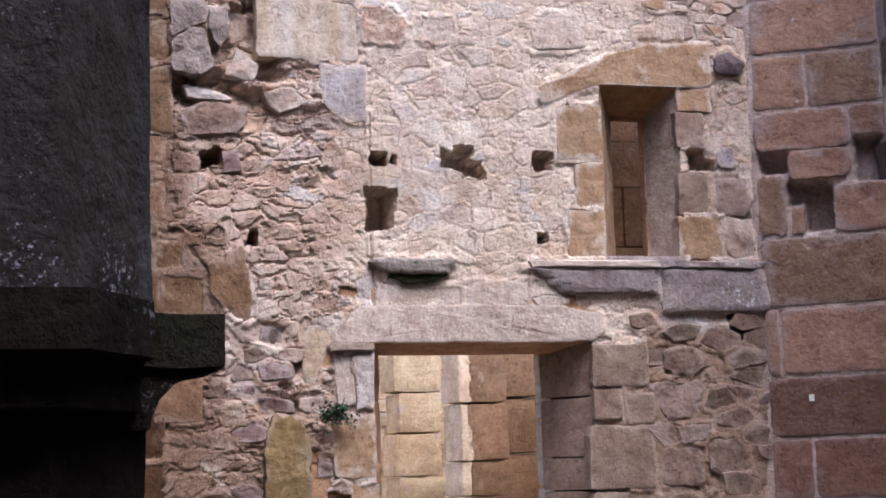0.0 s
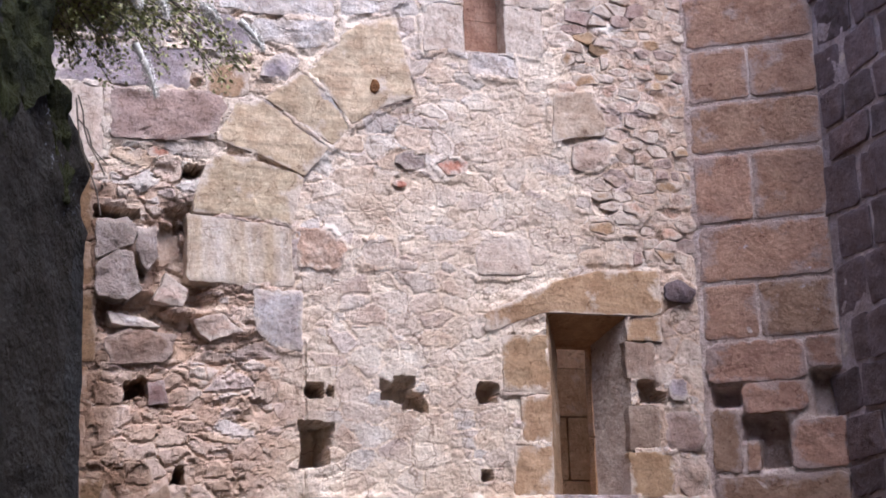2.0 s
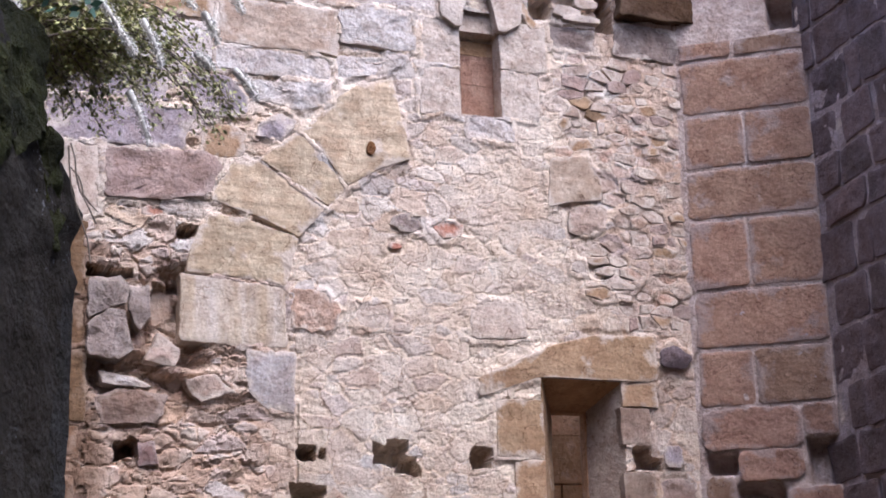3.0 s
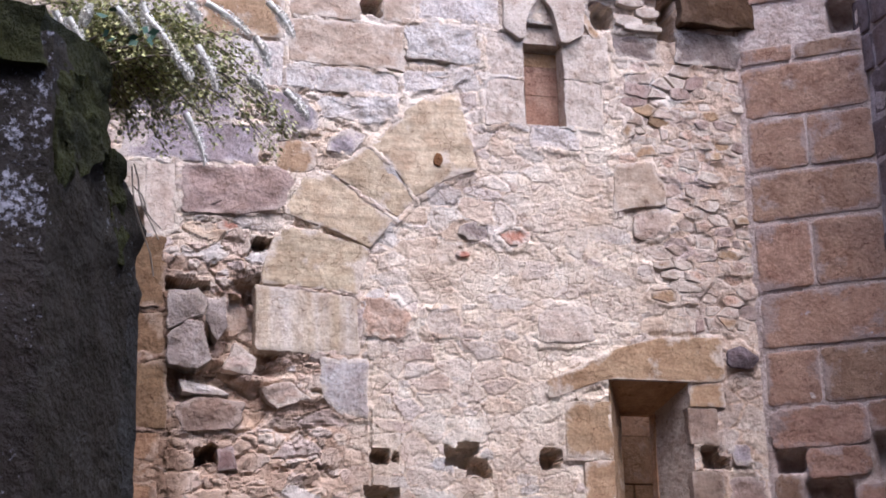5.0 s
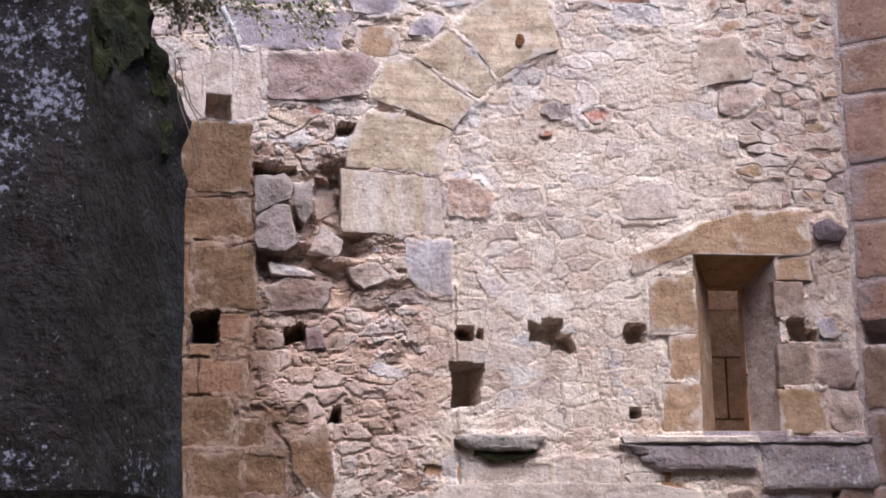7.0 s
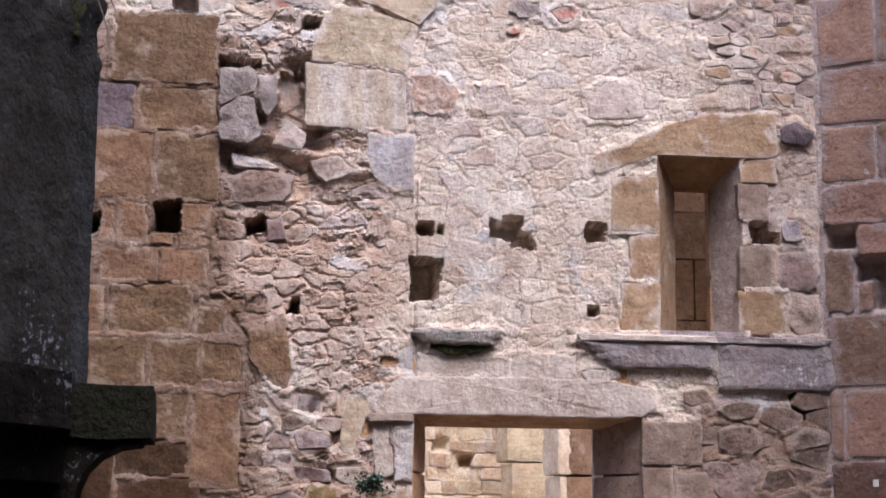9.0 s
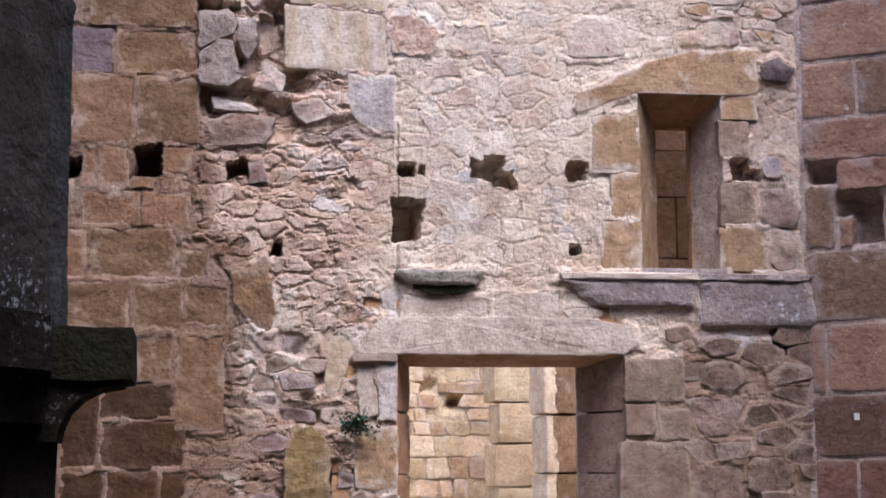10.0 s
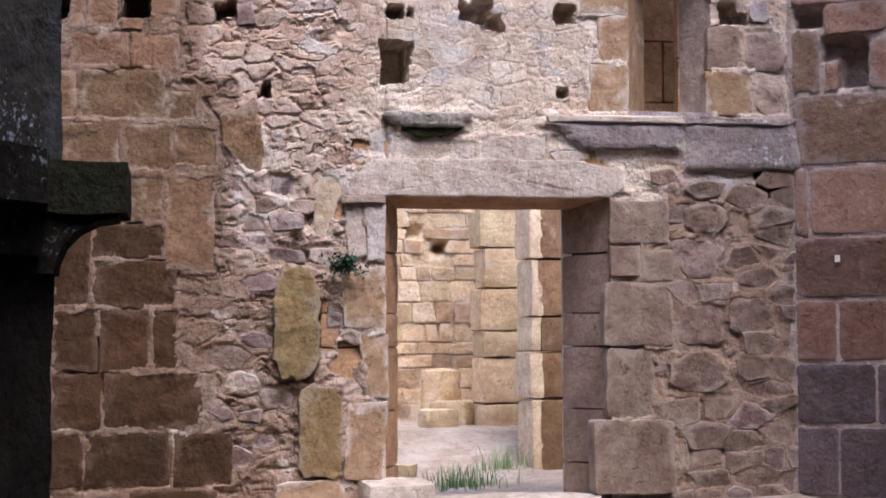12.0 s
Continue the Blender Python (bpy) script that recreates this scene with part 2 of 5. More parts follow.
M_INNER = stone_mat("court_sandstone", (0.72, 0.56, 0.34), (0.62, 0.45, 0.25), 34, 1.5, 0.5, vary=0.4, streak=0.2, smear=0.4)
M_GOLD = stone_mat("golden_brown_sandstone", (0.50, 0.34, 0.19), (0.40, 0.265, 0.15), 34, 1.8, 0.5, vary=0.3, streak=0.2, smear=0.3)
M_INMORT = stone_mat("court_mortar", (0.74, 0.59, 0.38), (0.64, 0.49, 0.30), 30, 1.5, 0.7, vary=0.0, chip=0.7)
M_PILLAR = stone_mat("black_lichened_stone", (0.052, 0.046, 0.044), (0.026, 0.023, 0.022), 46, 3.2, 1.0, spots=(0.26, 0.26, 0.31), spot_at=0.590, spot_scale=38, vary=0.0, gloss=0.06, chip=0.5, smear=0)
M_PILSIDE = stone_mat("sparse_lichen_stone", (0.052, 0.048, 0.042), (0.026, 0.023, 0.019), 46, 3.2, 1.0, spots=(0.22, 0.22, 0.24), spot_at=0.635, spot_scale=40, vary=0.0, gloss=0.06, chip=0.6, smear=0)
M_PILRIM = stone_mat("lit_edge_stone", (0.062, 0.063, 0.063), (0.032, 0.031, 0.028), 46, 4.0, 0.9, vary=0.0, gloss=0.06, chip=0.5, smear=0)
M_PILDARK = stone_mat("near_black_stone", (0.020, 0.017, 0.014), (0.010, 0.009, 0.007), 40, 2.4, 0.9, spots=(0.12, 0.12, 0.12), spot_at=0.62, spot_scale=22, vary=0.0, gloss=0.03, chip=0.5, smear=0)
M_MOSS = stone_mat("dark_moss", (0.042, 0.047, 0.013), (0.018, 0.020, 0.007), 60, 5.0, 1.0, vary=0.0, rough=1.0, smear=0)
M_GROUND = stone_mat("sandy_ground", (0.46, 0.38, 0.30), (0.36, 0.29, 0.22), 26, 0.9, 0.6, vary=0.0, smear=0)
M_DARKFLOOR = stone_mat("dark_unseen_floor", (0.085, 0.070, 0.050), (0.055, 0.046, 0.034), 26, 0.9, 0.6, vary=0.0, smear=0)
M_LEAF = leaf_mat("shrub_leaf", (0.14, 0.16, 0.045), (0.52, 0.50, 0.20))
M_DRY = leaf_mat("dry_leaf", (0.22, 0.17, 0.10), (0.44, 0.40, 0.24))
M_STEM = leaf_mat("woody_stem", (0.07, 0.05, 0.035), (0.13, 0.10, 0.07), 0.8)
M_FLOWER = leaf_mat("white_flower", (0.66, 0.63, 0.57), (0.82, 0.79, 0.72), 0.7)
M_GRASS = leaf_mat("grass_blade", (0.08, 0.16, 0.04), (0.22, 0.30, 0.11))
M_GREEN = leaf_mat("dark_green_leaf", (0.012, 0.045, 0.022), (0.025, 0.07, 0.038), 0.75)

# ---------------------------------------------------------------- shaping helpers
TAB = np.random.RandomState(7).rand(256, 256)


def vnoise(x, z, off=0):
    """Smooth value noise on arrays, 0 to 1."""
    xi, zi = np.floor(x).astype(int), np.floor(z).astype(int)
    fx, fz = x - xi, z - zi
    fx, fz = fx * fx * (3 - 2 * fx), fz * fz * (3 - 2 * fz)
    xi, zi = xi + off * 17, zi + off * 31
    g = lambda p, q: TAB[p % 256, q % 256]
    return (g(xi, zi) * (1 - fx) + g(xi + 1, zi) * fx) * (1 - fz) + (g(xi, zi + 1) * (1 - fx) + g(xi + 1, zi + 1) * fx) * fz


def fbm(x, z, octaves=4, off=0, gain=0.55):
    s, a, t = 0.0, 1.0, 0.0
    for o in range(octaves):
        s, t = s + a * vnoise(x * 2 ** o, z * 2 ** o, off + o), t + a
        a *= gain
    return s / t


def cell(x, z, w, h, off=0, jit=0.8):
    """Cells of a jittered, staggered lattice: distance to the border and a random number per cell, on arrays."""
    v = z / h
    best1, best2 = np.full(x.shape, 9.0), np.full(x.shape, 9.0)
    ident = np.zeros(x.shape)
    zi = np.floor(v).astype(int)
    for dz in (-1, 0, 1):
        r = zi + dz
        u = x / w + (r % 2) * 0.5 + TAB[(r + off * 5) % 256, 3]
        ui = np.floor(u).astype(int)
        for dx in (-1, 0, 1):
            c = ui + dx
            ra, rb, rc = TAB[(c + off) % 256, r % 256], TAB[r % 256, (c + 91 + off) % 256], TAB[(c + 37) % 256, (r + 53 + off) % 256]
            d = np.hypot(c + 0.5 + (ra - 0.5) * jit - u, (r + 0.5 + (rb - 0.5) * jit - v) * 0.9)
            closer = d < best1
            best2 = np.where(closer, best1, np.minimum(best2, d))
            ident = np.where(closer, rc, ident)
            best1 = np.where(closer, d, best1)
    return best2 - best1, ident


def smooth(v, lo, hi):
    t = np.clip((v - lo) / (hi - lo), 0, 1)
    return t * t * (3 - 2 * t)


def inside(x, z, x0, x1, z0, z1, soft=0.02):
    """1 within the rectangle, falling to 0 over soft metres."""
    return smooth(x, x0 - soft, x0 + soft) * smooth(-x, -x1 - soft, -x1 + soft) * smooth(z, z0 - soft, z0 + soft) * smooth(-z, -z1 - soft, -z1 + soft)


def mesh_of(verts, faces, name="mesh", flat=False):
    me = bpy.data.meshes.new(name)
    me.from_pydata([tuple(v) for v in verts], [], faces)
    me.update()
    if not flat:
        me.shade_smooth()
    return me


def part(name, me, mat, parent=None, label="", m=None):
    """Links a mesh as one object under a thing, a part or a piece of the setting."""
    if isinstance(me, bmesh.types.BMesh):
        bm, me = me, bpy.data.meshes.new(name)
        bm.to_mesh(me)
        bm.free()
    if mat and not me.materials:
        me.materials.append(mat)
    ob = new(name, me)
    if parent:
        ob.parent = parent
    ob.matrix_basis = m if m is not None else Matrix()
    if label:
        ob["label"] = label
    return ob


def thing(name, x, y, z, label, category, group=""):
    ob = new(name)
    ob.matrix_basis = pose(x, y, z)
    return tagged(ob, label, category, group)


def sheet(us, vs, depth, keep=None, tone=None, stone=None, frame_m=None, phase_shade=None, loose=0.0):
    """A rough wall face: a grid over us by vs (along, up) pushed in by depth; keep: which points stand."""
    nu, nv = len(us), len(vs)
    U, V = np.meshgrid(us, vs)
    if loose:
        rs = np.random.RandomState(5)
        U, V = U + (rs.rand(*U.shape) - 0.5) * loose, V + (rs.rand(*V.shape) - 0.5) * loose
    co = np.stack([U, depth, V], -1).reshape(-1, 3)
    idx = np.arange(nu * nv).reshape(nv, nu)
    q = np.stack([idx[:-1, :-1], idx[:-1, 1:], idx[1:, 1:], idx[1:, :-1]], -1).reshape(-1, 4)
    if keep is not None:
        q = q[keep.reshape(-1)[q].all(1)]
    me = bpy.data.meshes.new("sheet")
    me.vertices.add(len(co))
    me.vertices.foreach_set("co", co.ravel())
    me.loops.add(q.size)
    me.loops.foreach_set("vertex_index", q.ravel())
    me.polygons.add(len(q))
    me.polygons.foreach_set("loop_start", np.arange(0, q.size, 4))
    me.polygons.foreach_set("loop_total", np.full(len(q), 4))
    for nm, arr in (("tone", tone), ("stone", stone), ("phase_shade", phase_shade)):
        if arr is not None:
            at = me.attributes.new(nm, "FLOAT", "POINT")
            at.data.foreach_set("value", arr.reshape(-1).astype(np.float32))
    me.update(calc_edges=True)
    me.validate()
    me.shade_smooth()
    if frame_m is not None:
        me.transform(frame_m)
    return me


def chaikin(poly, cut=0.2):
    out = []
    for i, p in enumerate(poly):
        q = poly[(i + 1) % len(poly)]
        out += [(p[0] + (q[0] - p[0]) * cut, p[1] + (q[1] - p[1]) * cut), (p[0] + (q[0] - p[0]) * (1 - cut), p[1] + (q[1] - p[1]) * (1 - cut))]
    return out


def slab(poly, proud, depth=0.1, bev=0.004, rough=0.006, seed=0, step=0.028, worn=0.025, rings=(0.85, 0.66, 0.44, 0.22), bulge=0.0, sharp=28):
    """A dressed or rough stone set in a wall: the outline poly (along, up), its front proud of the wall, worn round the edge."""
    rng = random.Random(seed)
    cx, cz = sum(p[0] for p in poly) / len(poly), sum(p[1] for p in poly) / len(poly)
    pts = chaikin([(p[0] - cx, p[1] - cz) for p in poly], worn)
    line = []
    for i, p in enumerate(pts):
        q = pts[(i + 1) % len(pts)]
        k = max(1, int(math.hypot(q[0] - p[0], q[1] - p[1]) / step))
        for j in range(k):
            line.append((p[0] + (q[0] - p[0]) * j / k, p[1] + (q[1] - p[1]) * j / k))
    size = max(0.03, min(max(p[0] for p in line) - min(p[0] for p in line), max(p[1] for p in line) - min(p[1] for p in line)) / 2)
    ox, oz = rng.uniform(-50, 50), rng.uniform(-50, 50)

    def bumpy(x, z):
        return noise.noise((x * 9 + ox, z * 9 + oz, 0)) + 0.5 * noise.noise((x * 24 + ox, z * 24, oz)) + 1.2 * noise.noise((x * 3 + ox, oz, z * 3))

    jag = [1 + (0.5 * noise.noise((x * 5 + ox, z * 5 + oz, 5.0)) + 0.6 * noise.noise((x * 20 + ox, z * 20 + oz, 5.0)) + 0.5 * noise.noise((x * 47 + ox, z * 47 + oz, 5.0))) * min(0.3, rough * 1.6 / size) for x, z in line]
    n = len(line)
    verts, faces, rims = [], [], []
    inset = min(0.4, bev * 1.3 / size)
    for s, y in ((1.0, depth), (1.0, -(proud - bev)), (1 - inset * 0.35, -(proud - bev * 0.3)), (1 - inset, -proud), *((r * (1 - inset), -proud) for r in rings)):
        for (x, z), j in zip(line, jag):
            px, pz = x * s * j, z * s * j
            yy = y
            if y < depth:
                yy += rough * bumpy(px, pz) - bulge * (1 - s) * 1.6
            verts.append((px, yy, pz))
            rims.append(max(0.0, 1 - (1 - s) * size / 0.055))
    rims.append(0.0)
    rows = 4 + len(rings)
    for r in range(rows - 1):
        for i in range(n):
            a, b = r * n + i, r * n + (i + 1) % n
            faces.append((a, a + n, b + n, b))
    verts.append((0, -proud + rough * bumpy(0, 0) - bulge * 1.6, 0))
    top = (rows - 1) * n
    for i in range(n):
        faces.append((top + i, len(verts) - 1, top + (i + 1) % n))
    me = mesh_of(verts, faces)
    me.attributes.new("rim", "FLOAT", "POINT").data.foreach_set("value", rims)
    bm = bmesh.new()
    bm.from_mesh(me)
    bmesh.ops.recalc_face_normals(bm, faces=bm.faces)
    bm.to_mesh(me)
    bm.free()
    me.set_sharp_from_angle(angle=radians(sharp))
    return me, (cx, cz)


TAKEN = []
SET_STONES = []   # outline, face and joint of each stone in the main wall, for the mortar round it


def set_in(parent, outline, proud, name):
    """Notes a stone of the main wall, so that the mortar is laid up to its face."""
    if parent is wall:
        lag = 0.002 if name == "rubble_stone" else -0.003
        SET_STONES.append((outline, proud, lag if proud < 0.05 else 0.03))



def courses(parent, mats, x0, x1, z0, z1, w, h, seed, proud=0.03, at=None, name="ashlar_block", jit=0.02, edge=None, worn=0.05, joint=0.008):
    """Squared blocks in uneven courses."""
    rng = random.Random(seed)
    z = z0
    while z < z1:
        hh = h * rng.uniform(0.7, 1.3)
        x = x0 - rng.random() * w
        while x < x1:
            ww = w * rng.uniform(0.5, 1.6)
            cx, cz = x + ww / 2, z + hh / 2
            if cx > x0 and (not edge or edge(cx, cz)) and not any(p - 0.06 < cx < q + 0.06 and r - 0.06 < cz < s + 0.06 for p, q, r, s in TAKEN):
                j = [rng.uniform(-jit, jit) for _ in range(4)]
                block(parent, rng.choice(mats), x + joint, x + ww - joint, z + joint, z + hh - joint, proud * rng.uniform(0.6, 1.3), name=name, at=at, keep=False, skew=j, seed=rng.randrange(99999), rough=0.01, step=0.05, worn=worn, rings=(0.8, 0.45), tilt=rng.uniform(-jit, jit) * 150)
            x += ww
        z += hh



def block(parent, mat, x0, x1, z0, z1, proud=0.016, tilt=0.0, name="stone_block", label="", at=None, skew=(0, 0, 0, 0), keep=True, **kw):
    """One squared stone of a wall, by its sides along the wall and its foot and head."""
    seed = kw.pop("seed", int(abs(x0 * 1000) + abs(z0 * 7000)))
    p = [(x0 + skew[0], z0), (x1 + skew[1], z0), (x1 + skew[2], z1), (x0 + skew[3], z1)]
    if keep:
        TAKEN.append((x0, x1, z0, z1))
    kw.setdefault("rough", 0.008)
    if proud < 0.05:
        proud = max(0.004, proud - (0.008 if at else 0.012) + random.Random(seed).uniform(-0.006, 0.006))
    me, (cx, cz) = slab(p, proud, seed=seed, **kw)
    ca, sa = math.cos(radians(tilt)), math.sin(radians(tilt))
    set_in(parent, [(cx + (a - cx) * ca - (b - cz) * sa, cz + (a - cx) * sa + (b - cz) * ca) for a, b in p], proud, name)
    m = Matrix.Translation((cx, 0, cz)) @ pose(0, 0, 0, 0, -tilt, 0)
    return part(name, me, mat, parent, label, (at or Matrix()) @ m)


def poly_stone(parent, mat, poly, proud=0.02, name="stone_block", label="", at=None, seed=1, **kw):
    me, (cx, cz) = slab(poly, proud, seed=seed, **kw)
    TAKEN.append((min(p[0] for p in poly), max(p[0] for p in poly), min(p[1] for p in poly), max(p[1] for p in poly)))
    set_in(parent, poly, proud, name)
    return part(name, me, mat, parent, label, (at or Matrix()) @ Matrix.Translation((cx, 0, cz)))


def clip_cell(seed_pt, others, box):
    poly = [(box[0], box[2]), (box[1], box[2]), (box[1], box[3]), (box[0], box[3])]
    for o in others:
        mx, mz, dx, dz = (seed_pt[0] + o[0]) / 2, (seed_pt[1] + o[1]) / 2, o[0] - seed_pt[0], o[1] - seed_pt[1]
        side = [(p[0] - mx) * dx + (p[1] - mz) * dz for p in poly]
        out = []
        for i, p in enumerate(poly):
            q, a, b = poly[(i + 1) % len(poly)], side[i], side[(i + 1) % len(poly)]
            if a <= 0:
                out.append(p)
            if (a < 0) != (b < 0) and a != b:
                k = a / (a - b)
                out.append((p[0] + (q[0] - p[0]) * k, p[1] + (q[1] - p[1]) * k))
        poly = out
        if len(poly) < 3:
            return []
    return poly


def rubble(parent, mats, x0, x1, z0, z1, w, h, seed, proud=(0.01, 0.04), gap=0.95, at=None, avoid=True, edge=None, name="rubble_stone", bulge=0.004, worn=0.12, skip=0.06):
    """Fills a stretch of wall with rubble stones, each an object; edge(x, z): whether a stone may stand there."""
    rng = random.Random(seed)
    seeds, z, row = [], z0, 0
    while z < z1:
        hh = h * rng.uniform(0.65, 1.35)
        x = x0 - rng.random() * w
        while x < x1 + w:
            ww = w * rng.uniform(0.35, 1.9)
            seeds.append((x + ww / 2, z + hh / 2 + rng.uniform(-0.25, 0.25) * hh))
            x += ww
        z += hh
    made, asp = [], w / h * 1.15
    for s in seeds:
        if not (x0 < s[0] < x1 and z0 < s[1] < z1) or (edge and not edge(*s)):
            continue
        if avoid and any(a - 0.035 < s[0] < b + 0.035 and c - 0.03 < s[1] < d + 0.03 for a, b, c, d in TAKEN):
            continue
        near = [o for o in seeds if o != s and abs(o[0] - s[0]) < 3.2 * w and abs(o[1] - s[1]) < 3.2 * h]
        poly = clip_cell((s[0], s[1] * asp), [(o[0], o[1] * asp) for o in near], (x0 - 0.03, x1 + 0.03, (z0 - 0.03) * asp, (z1 + 0.03) * asp))
        poly = [(p[0], p[1] / asp) for p in poly]
        if len(poly) < 3:
            continue
        cx, cz = sum(p[0] for p in poly) / len(poly), sum(p[1] for p in poly) / len(poly)
        g = gap * rng.uniform(0.74, 1.08)
        if rng.random() < skip:
            continue
        poly = [(cx + (p[0] - cx) * g, cz + (p[1] - cz) * g) for p in poly]
        out = rng.uniform(*proud)
        set_in(parent, poly, out, name)
        me, (cx, cz) = slab(poly, out, 0.08, 0.006, 0.007, rng.random() * 1e6, 0.045, worn, (0.75, 0.4), bulge * rng.random(), 14)
        made.append(part(name, me, rng.choice(mats), parent, "", (at or Matrix()) @ Matrix.Translation((cx, 0, cz)) @ pose(0, 0, 0, rng.uniform(-7, 7), rng.uniform(-9, 9), rng.uniform(-5, 5))))
    return made


def chunk(sx, sy, sz, seed=0, cuts=5, rnd=0.14, rough=0.012):
    """A free stone of that size, its foot at z = 0: a box with worn corners and an uneven face."""
    bm = bmesh.new()
    bmesh.ops.create_cube(bm, size=2)
    bmesh.ops.subdivide_edges(bm, edges=bm.edges, cuts=cuts, use_grid_fill=True)
    rng = random.Random(seed)
    o = Vector((rng.uniform(-40, 40), rng.uniform(-40, 40), rng.uniform(-40, 40)))
    for v in bm.verts:
        c = v.co
        k = (abs(c.x) ** 8 + abs(c.y) ** 8 + abs(c.z) ** 8) ** 0.125
        c = c.lerp(c / k, min(1, rnd * 6))
        p = Vector((c.x * sx / 2, c.y * sy / 2, c.z * sz / 2))
        nn = noise.noise(p * 7 + o) + 0.6 * noise.noise(p * 19 + o)
        v.co = p + c.normalized() * nn * rough + Vector((0, 0, sz / 2))
    for f in bm.faces:
        f.smooth = True
    for e in bm.edges:
        e.smooth = e.calc_face_angle(0.0) < 0.6
    return bm

# ---------------------------------------------------------------- the main wall: a rough face with its openings and putlog holes
DOOR = (0.0, 1.5, -0.2, 1.9)
NICHE = (1.64, 2.21, 2.44, 3.65)
SLIT = (1.13, 1.42, 5.43, 6.03)


def to_outline(x, z, poly):
    """Distance to the outline of a stone, negative within it, on arrays."""
    best, odd = np.full(x.shape, 9.0), np.zeros(x.shape, bool)
    for (ax, az), (bx, bz) in zip(poly, poly[1:] + poly[:1]):
        ux, uz = bx - ax, bz - az
        k = np.clip(((x - ax) * ux + (z - az) * uz) / max(1e-9, ux * ux + uz * uz), 0, 1)
        best = np.minimum(best, np.hypot(x - ax - k * ux, z - az - k * uz))
        if abs(uz) > 1e-9:
            odd ^= ((az > z) != (bz > z)) & (x < ax + ux * (z - az) / uz)
    return np.where(odd, -best, best)


def lay_mortar(X, Z, y, us, vs):
    """Mortar up to the faces of the set stones: mostly flush, in places lapping over an edge, in places fallen out."""
    lap, gap = fbm(X * 7, Z * 7, 4, 131, 0.65), vnoise(X * 4.3, Z * 4.3, 141)
    grit = 0.006 * (fbm(X * 22, Z * 22, 3, 151) - 0.5)
    for outline, proud, lag in SET_STONES:
        i0, i1 = np.searchsorted(us, [min(p[0] for p in outline) - 0.06, max(p[0] for p in outline) + 0.06])
        j0, j1 = np.searchsorted(vs, [min(p[1] for p in outline) - 0.06, max(p[1] for p in outline) + 0.06])
        if i0 >= i1 or j0 >= j1:
            continue
        w = (slice(j0, j1), slice(i0, i1))
        d = to_outline(X[w], Z[w], outline)
        d = d + 0.085 * (lap[w] - 0.5)
        full = smooth(gap[w], 0.20, 0.32)
        level = -(proud - lag) + grit[w] + 0.012 * smooth(-d, 0.008, 0.016)
        near = smooth(-d, -0.045, -0.010)
        y[w] = y[w] * (1 - near) + near * (np.maximum(level, y[w] - 0.012) * full + (1 - full) * (y[w] + 0.010))
        y[w] = np.where(d < -0.030, np.maximum(y[w], 0.012 - proud * 0.4), y[w])
    return y


